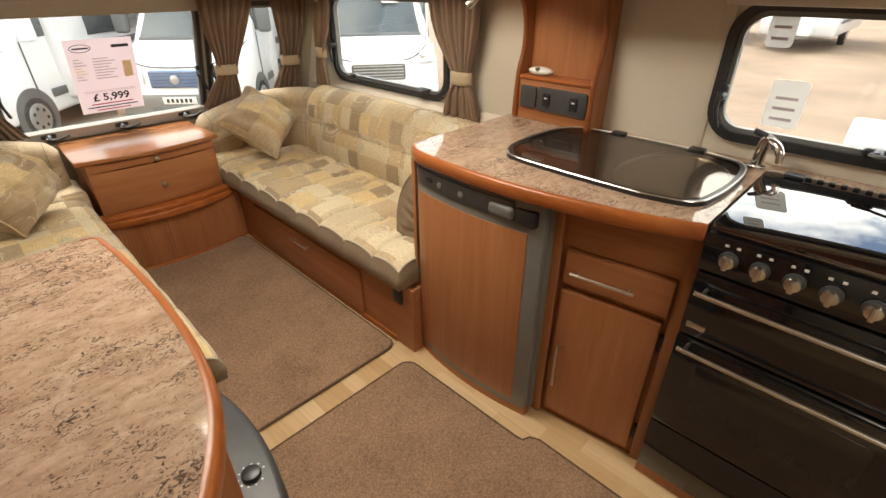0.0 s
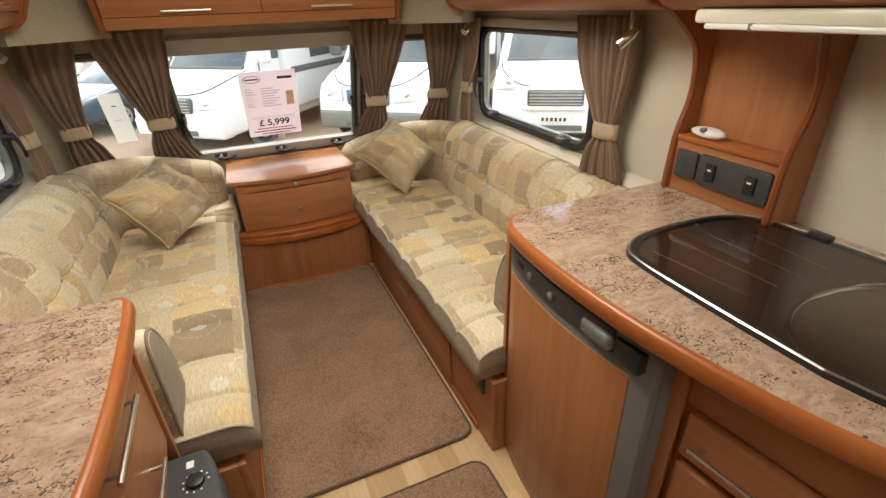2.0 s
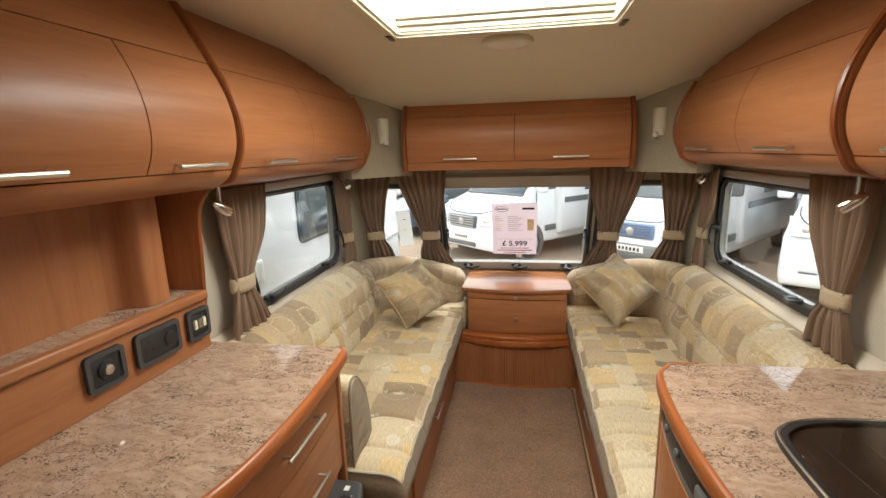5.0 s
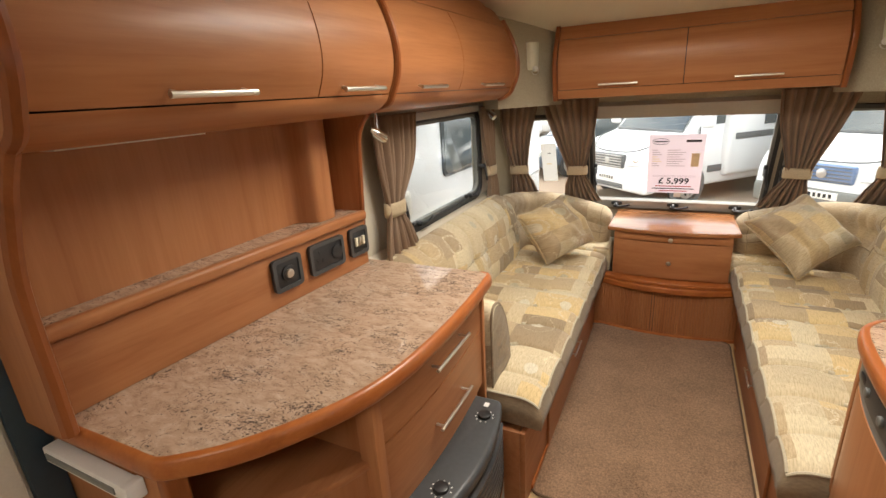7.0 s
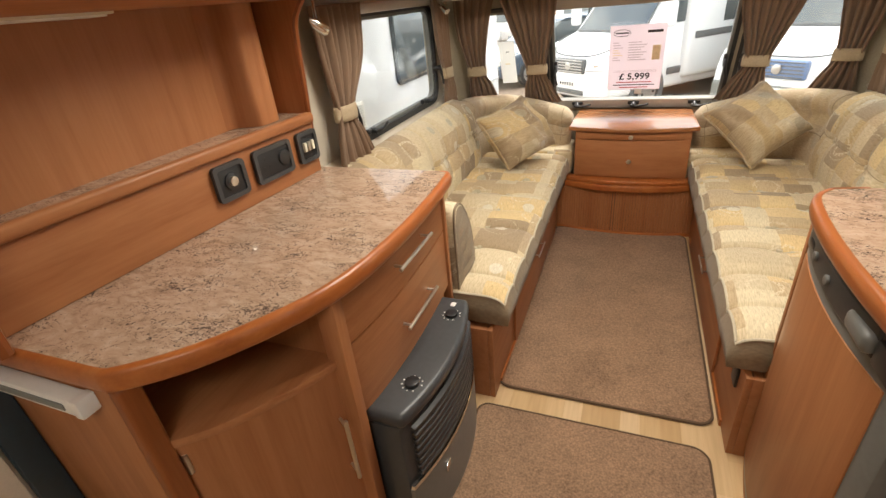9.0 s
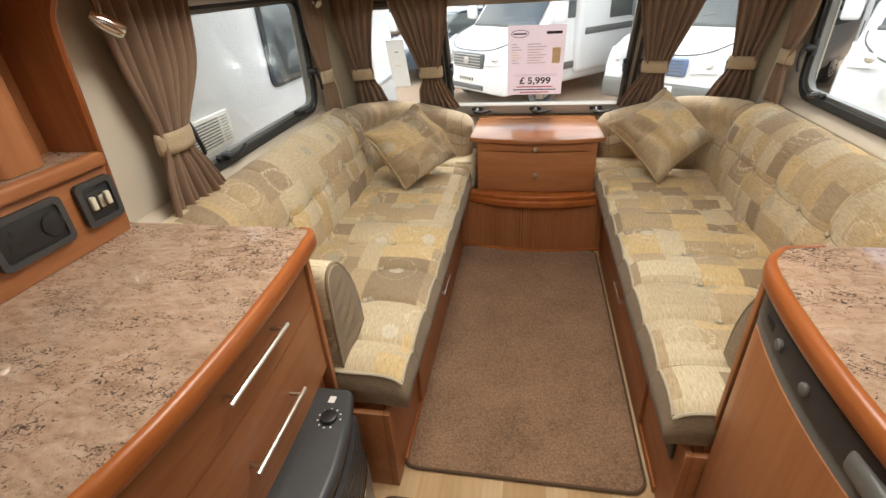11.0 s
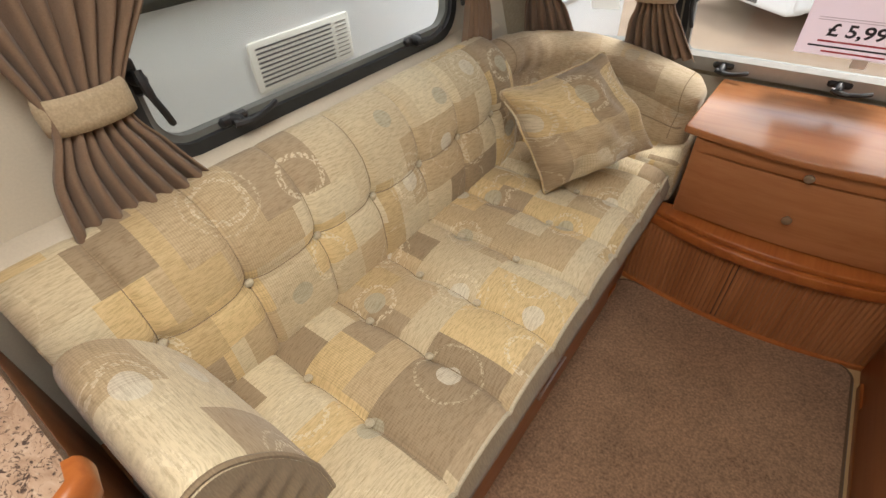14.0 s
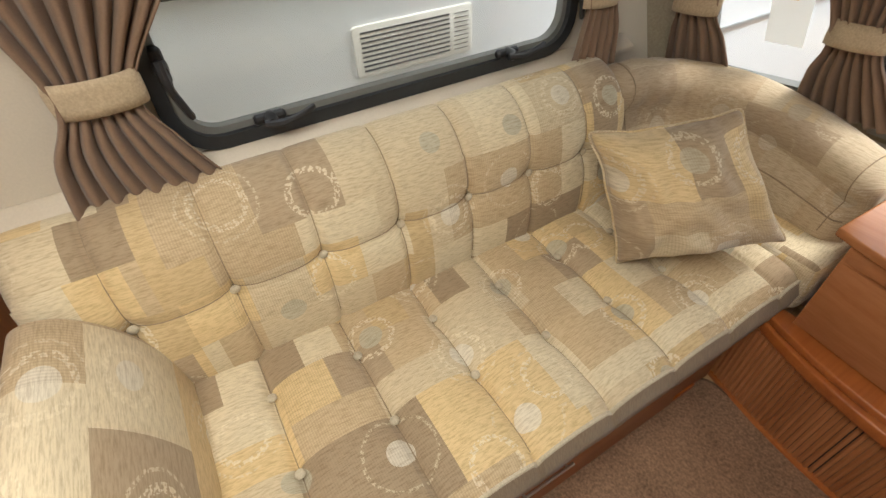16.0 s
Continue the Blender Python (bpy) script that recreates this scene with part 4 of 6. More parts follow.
            for l, (jj, ii) in zip(f.loops, ((j, i), (j, i + 1), (j + 1, i + 1), (j + 1, i))):
                l[uvl].uv = (us[jj] + 2.31 + s, vv_[jj][ii])
    bm.faces.new(vs[0])
    bm.faces.new(vs[-1][::-1])
    part("cover", bm, FABRIC_D, k_, smooth=60)
    part("seam", tube([r[3] for r in rows[2:-2]], 0.0022, 6), CORD, k_, "stitched seam along the bolster")
    for j in (4, len(rows) - 5):
        part("seam", tube([p + Vector((0, 0, 0.0006)) for p in rows[j][2:13]], 0.0016, 6), CORD, k_, "stitched cross seam")
    b = bmesh.new()
    bmesh.ops.create_uvsphere(b, u_segments=12, v_segments=8, radius=0.0105, matrix=Matrix.Translation(rows[len(rows) // 2 + 4][3]))
    part("button", b, PIPING, k_)
    # small filler seat beside the chest
    f_ = single("filler_cushion", box(min(X(0.318), X(0.62)), max(X(0.318), X(0.62)), 3.075, 3.36, 0.32, 0.482, 0.03, 4), FABRIC, "small patchwork filler cushion beside the chest", "cushion", "sofa cushions")

    # arm pad against the kitchen unit
    a_ = thing("arm_pad", (X(0.65), y0 + 0.07, 0.45), "rounded patchwork arm pad with taupe cord sides", "cushion", "arm pads")
    ya = y0 + 0.008
    prof = smooth_line([(ya, 0.45, 0), (ya, 0.62, 0), (ya + 0.004, 0.73, 0), (ya + 0.03, 0.765, 0), (ya + 0.08, 0.752, 0), (ya + 0.14, 0.675, 0), (ya + 0.178, 0.57, 0), (ya + 0.19, 0.455, 0)], 5)
    my, mz = ya + 0.09, 0.57
    rows = []
    for d, sh in ((0.508, 0.93), (0.512, 0.97), (0.526, 1.0), (0.61, 1.015), (0.75, 1.015), (0.845, 1.0), (0.862, 0.92)):
        rows.append([(X(d), my + (p[0] - my) * sh, max(0.44, mz + (p[1] - mz) * sh)) for p in prof])
    bm = loft(rows)
    uvl = bm.loops.layers.uv.verify()
    for f in bm.faces:
        for l in f.loops:
            c_ = l.vert.co
            l[uvl].uv = (c_.x * 0.8 + 0.43, (c_.y - c_.z) * 0.8 + 0.2)
    part("cover", bm, FABRIC_B, a_, smooth=60)
    cap = []
    for q in range(15):
        k = 1 - q / 14
        row = []
        for p in rows[0]:
            y, z = my + (p[1] - my) * k, 0.56 + (p[2] - 0.56) * k
            row.append((X(0.5085 - 0.006 * (1 - k * k) + 0.005 * (1 - k ** 4) * math.sin(z * 120 - y * 55)), y, z))
        cap.append(row)
    part("end_face", loft(cap, True), CORD, a_, "wrinkled taupe cord end face", smooth=180)
    b = bmesh.new()
    b.faces.new([b.verts.new(p) for p in rows[-1]])
    part("end_face", b, CORD, a_)
    part("piping", tube(rows[1], 0.0048, 6), CORD, a_)
    return e


sofa(-1, 1.50)
sofa(1, 1.47)
sk = single("bench_socket", box(0.366, 0.376, 1.50, 1.555, 0.225, 0.295, 0.004), BLACKP, "small black socket on the bench front", "socket")
tg = single("round_tag", disc((-0.383, 2.58, 0.25), (1, 0, 0), 0.022, 0.006, 18, 0.002), CREAM, "round cream cap on the bench front", "cap")


def pillow(corners, thick, label, seed):
    A, B, C, D = [Vector(p) for p in corners]
    n = (C - A).cross(D - B).normalized()
    N = 22
    sides = []
    for sgn in (1, -1):
        rows = []
        for j in range(N + 1):
            v = j / N
            r = []
            for i in range(N + 1):
                u = i / N
                # edges draw in between the corners
                uu = 0.5 + (u - 0.5) * (1.06 - 0.17 * (1 - abs(2 * v - 1) ** 3.4) + 0.03 * noise.noise((v * 5, seed, u)))
                vv = 0.5 + (v - 0.5) * (1.06 - 0.17 * (1 - abs(2 * u - 1) ** 3.4) + 0.03 * noise.noise((u * 5, seed + 3, v)))
                ear = 1 - 0.10 * (abs(2 * u - 1) * abs(2 * v - 1)) ** 7
                uu, vv = 0.5 + (uu - 0.5) * ear, 0.5 + (vv - 0.5) * ear
                p = A.lerp(B, uu).lerp(D.lerp(C, uu), vv)
                h = (max(0, 1 - abs(2 * u - 1) ** 2.4) * max(0, 1 - abs(2 * v - 1) ** 2.4)) ** 0.55
                cr = 0.020 * noise.noise((u * 8 + seed, v * 5, sgn)) + 0.018 * noise.noise((u * 3 + seed, v * 3, 5.0))
                edge = min(u, 1 - u, v, 1 - v)
                cr *= min(1, edge / 0.12)
                r.append(p + n * sgn * (thick * h) + n * cr * 1.5)
            rows.append(r)
        sides.append(rows)
    bm = bmesh.new()
    uvl = bm.loops.layers.uv.verify()
    L = (B - A).length
    for rows in sides:
        vs = [[bm.verts.new(p) for p in r] for r in rows]
        for j in range(N):
            for i in range(N):
                f = bm.faces.new((vs[j][i], vs[j][i + 1], vs[j + 1][i + 1], vs[j + 1][i]))
                for l, (jj, ii) in zip(f.loops, ((j, i), (j, i + 1), (j + 1, i + 1), (j + 1, i))):
                    l[uvl].uv = (ii / N * L + seed, jj / N * L)
    bmesh.ops.remove_doubles(bm, verts=bm.verts, dist=0.0005)
    P = thing("scatter_pillow", (A + B + C + D) / 4 + Vector((0, 0, -0.15)), label, "pillow", "scatter pillows")
    part("cover", bm, FABRIC_C, P, smooth=180)
    rim = sides[0][0] + [r[-1] for r in sides[0][1:]] + sides[0][-1][::-1][1:] + [r[0] for r in sides[0][::-1][1:]]
    part("piping", tube([tuple(p) for p in rim], 0.004, 6), FABRIC_C, P)


pillow([(-0.815, 2.70, 0.765), (-0.60, 2.935, 0.85), (-0.415, 3.05, 0.535), (-0.625, 2.685, 0.475)], 0.145, "slumped patchwork scatter pillow in the sofa corner", 0.3)
pillow([(0.325, 3.02, 0.715), (0.60, 3.10, 0.865), (0.845, 3.00, 0.64), (0.575, 2.82, 0.48)], 0.145, "patchwork scatter pillow leaning on the sofa corner", 4.9)

# ---- chest between the sofas ----
ch = thing("chest_of_drawers", (0, 3.2, 0), "cherry wood bow-fronted chest with drawer and tambour cupboard", "chest")


def bow(x0, x1, yc, sag, n=14):
    return [(x0 + (x1 - x0) * i / n, yc - sag * (1 - (2 * i / n - 1) ** 2)) for i in range(n + 1)]


part("carcass", box(-0.305, 0.31, 3.03, 3.46, 0.0, 0.615, 0.002), WOOD_X, ch)
o = bow(-0.345, 0.345, 3.03, 0.05)
part("top", prism(o[:1] + o[1:-1] + o[-1:] + [(0.335, 3.475), (-0.335, 3.475)], "z", 0.618, 0.641, 0.006, 3), POLISHED, ch)
o = bow(-0.30, 0.305, 3.03, 0.028)
dr = part("drawer", prism(o + [(0.305, 3.06), (-0.30, 3.06)], "z", 0.352, 0.568, 0.002), WOOD_X, ch)
part("pull_out_flap", prism(o + [(0.305, 3.06), (-0.30, 3.06)], "z", 0.574, 0.612, 0.002), WOOD_X, ch)
for z, pr in ((0.452, dr), (0.592, ch)):
    b = disc((0.0, 3.004, z), (0, -1, 0), 0.005, 0.018, 10)
    join(b, disc((0.0, 2.988, z), (0, -1, 0), 0.013, 0.008, 16, 0.003))
    part("knob", b, STEEL, pr, "small steel knob")
for z0, z1, sg, yy in ((0.322, 0.346, 0.06, 3.005), (0.285, 0.322, 0.072, 3.0)):
    o = bow(-0.355, 0.365, yy, sg)
    part("moulding", prism(o + [(0.365, 3.06), (-0.355, 3.06)], "z", z0, z1, 0.006, 3), TRIM, ch)
o = bow(-0.40, 0.405, 3.01, 0.055, 56)
for i in range(56):
    (xa, ya), (xb, yb) = o[i], o[i + 1]
    mx, my = (xa + xb) / 2, (ya + yb) / 2
    w_ = (xb - xa) * 0.46
    g = 0.002 if i in (23, 24) else 0
    part("tambour_slat", prism([(mx - w_ + g, my + 0.012), (mx - w_ + g, my + 0.003), (mx, my), (mx + w_, my + 0.003), (mx + w_, my + 0.012)], "z", 0.022, 0.285), WOOD_Z, ch)
# Solid black core: the shade between the slats, given as colour.
o = bow(-0.41, 0.415, 3.02, 0.055)
part("slat_gap_shade", prism(o + [(0.41, 3.06), (-0.40, 3.06)], "z", 0.0, 0.286), BLACKP, ch, "black backing for the shade between the slats")
o = bow(-0.405, 0.41, 3.008, 0.062)
part("plinth", prism(o + [(0.41, 3.05), (-0.405, 3.05)], "z", 0.0, 0.02, 0.003), TRIM, ch)

# ---- sideboard, west side ----
sb = thing("sideboard", (-0.8, 1.0, 0), "cherry wood sideboard with drawers, open shelf and curved door", "cabinet")
edge = smooth_line([(-0.765, 0.522, 0), (-0.735, 0.532, 0), (-0.660, 0.597, 0), (-0.594, 0.688, 0), (-0.537, 0.80, 0), (-0.507, 0.93, 0), (-0.496, 1.12, 0), (-0.502, 1.33, 0), (-0.514, 1.472, 0)], 6)
outline = [(-1.095, 0.518)] + [(p.x, p.y) for p in edge] + [(-0.535, 1.49), (-0.985, 1.49), (-1.095, 1.49)]


def worktop(name, outline, z0, z1, label):
    w = thing(name, (outline[0][0], outline[0][1], z0), label, "worktop")
    part("slab", prism(outline, "z", z0, z1, 0.0), GRANITE, w)
    part("slab_under", prism([(x, y) for x, y in outline], "z", z0 - 0.004, z0 - 0.0005), WOOD_Y, w)
    return w


def edging(w, edge, z0, z1, side, out=0.013):
    """A rounded wooden edge strip along the worktop's front; side: sign of the outward normal."""
    E_ = [Vector((x, y, 0)) for x, y in edge]
    rows = []
    hm, hh = (z0 + z1) / 2, (z1 - z0) / 2 + 0.001
    for i, p in enumerate(E_):
        d = (E_[min(i + 1, len(E_) - 1)] - E_[max(i - 1, 0)]).normalized()
        n = Vector((d.y, -d.x, 0)) * side
        r = []
        for a, k in ((90, 0.0), (70, 0.55), (45, 0.85), (15, 1.0), (-15, 1.0), (-45, 0.85), (-70, 0.55), (-90, 0.0)):
            r.append(p + n * (out * k - 0.001) + Vector((0, 0, hm + hh * math.sin(radians(a)))))
        r.append(p - n * 0.004 + Vector((0, 0, hm - hh)))
        r.append(p - n * 0.004 + Vector((0, 0, hm + hh)))
        rows.append(r)
    part("edging", loft(rows, True, True), TRIM, w, "rounded orange cherry edging", smooth=60)


w = worktop("sideboard_worktop", outline, 0.862, 0.90, "speckled brown granite-effect worktop with cherry edging")
edging(w, [(-1.095, 0.516)] + [(p.x, p.y) for p in edge] + [(-0.522, 1.486), (-0.545, 1.491)], 0.858, 0.90, 1)
# body
part("drawer_box", box(-1.09, -0.565, 0.86, 1.478, 0.02, 0.857, 0.0), WOOD_Z, sb)
part("upright", box(-0.575, -0.528, 0.828, 0.862, 0.0, 0.858, 0.004), WOOD_Z, sb)
part("upright", box(-0.575, -0.535, 1.466, 1.484, 0.0, 0.857, 0.003), WOOD_Z, sb)


def curved_front(name, y0, y1, z0, z1, mat_, parent, inset=0.03, thick=0.018):
    ln = [p for p in smooth_line([(p.x, p.y, 0) for p in edge], 3) if y0 <= p.y <= y1]
    ln = [Vector((p.x - inset, p.y, 0)) for p in ln]
    ln = [Vector((ln[0].x, y0, 0))] + ln + [Vector((ln[-1].x, y1, 0))]
    rows = [[(p.x, p.y, z0), (p.x, p.y, z1), (p.x - thick, p.y, z1), (p.x - thick, p.y, z0)] for p in ln]
    return part(name, loft(rows, True, True), mat_, parent)


d1 = curved_front("drawer", 0.866, 1.462, 0.711, 0.851, WOOD_Y, sb)
d2 = curved_front("drawer", 0.866, 1.462, 0.50, 0.705, WOOD_Y, sb)
bar_handle(d1, (-0.531, 1.075, 0.79), (-0.533, 1.285, 0.79), (1, 0.03, 0), 0.005, 0.03)
bar_handle(d2, (-0.531, 1.075, 0.61), (-0.533, 1.285, 0.61), (1, 0.03, 0), 0.005, 0.03)
part("end_panel", box(-1.095, -0.76, 0.518, 0.534, 0.0, 0.858, 0.002), WOOD_Z, sb)
part("corner_post", box(-0.785, -0.738, 0.519, 0.562, 0.0, 0.858, 0.008, 3), TRIM_Z, sb)
sh = [(p.x - 0.022, p.y + 0.012) for p in edge if p.y <= 0.84]
part("shelf", prism([(-1.06, 0.54)] + sh + [(-0.55, 0.855), (-1.06, 0.855)], "z", 0.68, 0.70, 0.003), WOOD_Y, sb)
part("bottom", prism([(-1.06, 0.54)] + sh + [(-0.55, 0.855), (-1.06, 0.855)], "z", 0.02, 0.04), WOOD_Y, sb)
part("side_lining", box(-1.06, -0.57, 0.846, 0.859, 0.04, 0.858, 0), WOOD_Z, sb)
part("back_lining", box(-1.075, -1.062, 0.535, 0.855, 0.04, 0.858, 0), WOOD_Z, sb)
rows = [[(x - 0.006, y + 0.008, 0.045), (x - 0.006, y + 0.008, 0.676), (x - 0.03, y + 0.02, 0.676), (x - 0.03, y + 0.02, 0.045)] for x, y in sh]
dd = part("curved_door", loft(rows, True, True), WOOD_Z, sb)
bar_handle(dd, (-0.548, 0.79, 0.40), (-0.548, 0.79, 0.585), (1, -0.6, 0), 0.005, 0.03)
for z in (0.60, 0.12):
    part("hinge", box(-0.745, -0.735, 0.562, 0.572, z, z + 0.05, 0.002), STEEL, sb)
bk = thing("sideboard_back_unit", (-1.05, 1.0, 0.9), "cherry wood back panel with raised granite-effect ledge", "panel")


def panel_x(y):
    """Front face of the socket panel, which runs a little askew to the wall."""
    return -0.958 - 0.06 * (1.47 - y) / 0.93


def along_panel(name, d0, d1, z0, z1, mat_, label="", bevel=0.0):
    pts = [(panel_x(0.515) + d0, 0.515), (panel_x(0.515) + d1, 0.515), (panel_x(1.459) + d1, 1.459), (panel_x(1.459) + d0, 1.459)]
    return part(name, prism(pts, "z", z0, z1, bevel, 3), mat_, bk, label)


along_panel("socket_panel", -0.015, 0.0, 0.901, 1.0585, WOOD_Y, bevel=0.002)
along_panel("ledge_rail", -0.0145, 0.015, 1.060, 1.0915, WOOD_Y, bevel=0.009)
part("ledge_top", prism([(-1.0855, 0.515), (panel_x(0.515) - 0.0145, 0.515), (panel_x(1.459) - 0.0145, 1.459), (-1.0855, 1.459)], "z", 1.072, 1.087), GRANITE, bk, "granite-effect ledge")
part("back_board", box(-1.098, -1.086, 0.515, 1.46, 0.902, 1.41, 0), WOOD_Z, bk)
cv = [(p.x, p.y) for p in smooth_line([(-1.0855, 1.235, 0), (-1.072, 1.262, 0), (-1.035, 1.277, 0), (-1.006, 1.294, 0), (-1.002, 1.325, 0), (-1.004, 1.362, 0), (-1.03, 1.392, 0), (-1.0855, 1.405, 0)], 5)]
part("curved_corner", prism(cv, "z", 1.089, 1.408), WOOD_Z, bk)
for y, wd, nm in ((1.093, 0.105, "tv"), (1.255, 0.15, "mains"), (1.407, 0.09, "switch")):
    s_ = thing("wall_socket", (-0.985, y, 1.0), "black plastic socket plate on the sideboard panel", "socket", "sideboard sockets")
    rr = round_rect(y - wd / 2, y + wd / 2, 0.948, 1.044, 0.012, 4)
    part("plate", prism(rr, "x", -0.985, -0.975, 0.003), BLACKP, s_)
    part("bezel", ring(rr, round_rect(y - wd / 2 + 0.012, y + wd / 2 - 0.012, 0.960, 1.032, 0.008, 4), lambda u, v, d: (-0.975 + d, u, v), -0.001, 0.004), CHARC, s_, "raised charcoal bezel")
    if nm == "tv":
        part("ring", disc((-0.976, y, 0.996), (1, 0, 0), 0.024, 0.006, 20, 0.002), BLACKP, s_)
        part("pin", disc((-0.975, y, 0.996), (1, 0, 0), 0.013, 0.012, 16, 0.002), STEEL, s_)
    elif nm == "mains":
        for yy, zz in ((1.222, 1.012), (1.212, 0.987), (1.234, 0.987)):
            part("slot", box(-0.9765, -0.974, yy - 0.003, yy + 0.003, zz - 0.006, zz + 0.006, 0), BLACKP, s_)
        part("round_socket", disc((-0.976, 1.297, 0.996), (1, 0, 0), 0.023, 0.005, 20, 0.002), BLACKP, s_)
    else:
        part("recess", box(-0.9765, -0.974, y - 0.032, y + 0.032, 0.971, 1.023, 0.002), BLACKP, s_)
        for k in range(3):
            part("rocker", box(-0.976, -0.966, y - 0.024 + k * 0.018, y - 0.012 + k * 0.018, 0.982, 1.012, 0.003), CREAM if k != 1 else STEEL, s_)
    s_.matrix_basis = Matrix.Translation((panel_x(y), y, 1.0)) @ Matrix.Rotation(radians(-3.7), 4, "Z")
part_ = thing("slide_bracket", (-0.97, 0.50, 0.82), "pale grey plastic door catch on the sideboard end", "bracket")
part("rail", box(-1.06, -0.805, 0.486, 0.515, 0.818, 0.852, 0.003), WHITEP, part_)
part("slot", box(-1.05, -0.83, 0.4835, 0.487, 0.828, 0.842, 0.001), GREYP, part_)
part("end_cap", box(-0.81, -0.79, 0.484, 0.517, 0.816, 0.854, 0.004), WHITEP, part_)
st_ = thing("under_locker_light", (-0.95, 0.9, 1.39), "slim strip light below the overhead locker, off", "lamp", "strip lights")
part("body", box(-1.06, -0.985, 0.62, 0.95, 1.400, 1.408, 0.003), CREAM, st_)
part("diffuser", box(-1.05, -0.995, 0.63, 0.94, 1.3965, 1.4005, 0.001), WHITEP, st_)

# gas heater
ht = thing("heater", (-0.47, 1.08, 0), "charcoal gas heater with louvred front beside the sideboard", "heater")
HY0, HY1 = 0.88, 1.398


def hx(y, o=0.0):
    u = (y - HY0) / (HY1 - HY0)
    return -0.45 + 0.045 * (1 - (2 * u - 1) ** 2) + o


ysn = [HY0 + (HY1 - HY0) * i / 16 for i in range(17)]
pts = [(-0.56, HY0)] + [(hx(y), y) for y in ysn] + [(-0.56, HY1)]
part("case", prism([(x - (0.012 if x > -0.54 else 0), y) for x, y in pts], "z", 0.04, 0.497, 0.006), CHARC, ht)
part("top_cover", prism(pts, "z", 0.492, 0.536, 0.016, 4), CHARC, ht, "rounded charcoal top")
for k in range(8):
    z = 0.30 + k * 0.0235
    rows = [[(hx(y, -0.008), y, z), (hx(y, 0.003), y, z - 0.006), (hx(y, 0.003), y, z + 0.005), (hx(y, -0.008), y, z + 0.011)] for y in ysn[1:-1]]
    part("louvre", loft(rows, True, True), BLACKP, ht)
rows = [[(hx(y, -0.006), y, 0.272), (hx(y, 0.004), y, 0.272), (hx(y, 0.004), y, 0.286), (hx(y, -0.006), y, 0.286)] for y in ysn]
part("chrome_strip", loft(rows, True, True), CHROME, ht)
rows = [[(hx(y, -0.01), y, 0.05), (hx(y, 0.001), y, 0.05), (hx(y, 0.001), y, 0.27), (hx(y, -0.01), y, 0.27)] for y in ysn]
part("front_panel", loft(rows, True, True), GREYP, ht, "grey lower front panel")
part("badge", box(hx(1.03, 0.001), hx(1.03, 0.004), 1.01, 1.04, 0.19, 0.22, 0.001), CHROME, ht)
for y in (0.995, 1.30):
    k = part("knob", disc((-0.472, y, 0.535), (0, 0, 1), 0.02, 0.012, 18, 0.003), BLACKP, ht)
    for q in range(10):
        a = radians(q * 33)
        part("dial_mark", box(-0.472 + 0.027 * math.cos(a) - 0.002, -0.472 + 0.027 * math.cos(a) + 0.002, y + 0.027 * math.sin(a) - 0.002, y + 0.027 * math.sin(a) + 0.002, 0.5355, 0.537, 0), WHITEP, ht)
part("label", box(-0.494, -0.478, 1.345, 1.365, 0.5358, 0.537, 0), WHITEP, ht)
ht.location.z -= 0.036

# ---- kitchen, east side ----
kedge = smooth_line([(0.448, 1.475, 0), (0.408, 1.42, 0), (0.390, 1.30, 0), (0.384, 1.14, 0), (0.392, 0.98, 0), (0.41, 0.85, 0), (0.436, 0.72, 0), (0.468, 0.615, 0), (0.505, 0.524, 0)], 6)
kout = [(1.075, 1.49), (0.50, 1.487)] + [(p.x, p.y) for p in kedge] + [(1.002, 0.524), (1.002, -0.03), (1.075, -0.03)]
kw = worktop("kitchen_worktop", kout, 0.862, 0.90, "speckled brown granite-effect kitchen worktop with cherry edging")
edging(kw, [(0.52, 1.488)] + [(p.x, p.y) for p in kedge], 0.858, 0.90, 1, 0.014)
# fridge
fr = thing("fridge", (0.7, 1.17, 0), "built-in fridge with cherry panel in grey plastic frame", "fridge")


def bowx(y0, y1, x, sag, n=12):
    return [(x - sag * (1 - (2 * i / n - 1) ** 2), y0 + (y1 - y0) * i / n) for i in range(n + 1)]


part("cabinet", box(0.45, 1.05, 0.905, 1.455, 0.02, 0.858, 0), GREYP, fr)


def fx(y, proud=0.0):
    u = (y - 0.905) / 0.54
    return 0.425 - 0.03 * (1 - (2 * u - 1) ** 2) - proud


def fridge_front(y0, y1, proud):
    return [(fx(y0 + (y1 - y0) * i / 12, proud), y0 + (y1 - y0) * i / 12) for i in range(13)] + [(0.452, y1), (0.452, y0)]


part("door_frame", prism(fridge_front(0.905, 1.445, 0), "z", 0.035, 0.845, 0.006, 2), GREYP, fr, "grey plastic door frame")
part("door_panel", prism(fridge_front(0.955, 1.432, 0.003), "z", 0.065, 0.748, 0.002), WOOD_Z, fr, "cherry wood door panel")
cp = part("control_panel", prism(fridge_front(1.0, 1.432, 0.006), "z", 0.775, 0.84, 0.006, 3), CHARC, fr, "grey control strip")
for y in (1.30, 1.20):
    part("button", disc((fx(y, 0.005), y, 0.808), (-1, 0, 0), 0.011, 0.008, 14, 0.003), GREYP, cp)
part("display", box(fx(1.355, 0.008), fx(1.355, 0.004), 1.335, 1.375, 0.80, 0.818, 0.002), BLACKP, cp)
part("handle", box(0.385, 0.425, 1.0, 1.09, 0.782, 0.822, 0.012, 3), GREYP, fr, "grey moulded handle")
part("handle_recess", box(0.399, 0.43, 0.925, 0.995, 0.775, 0.825, 0.004), BLACKP, fr, "dark latch recess")
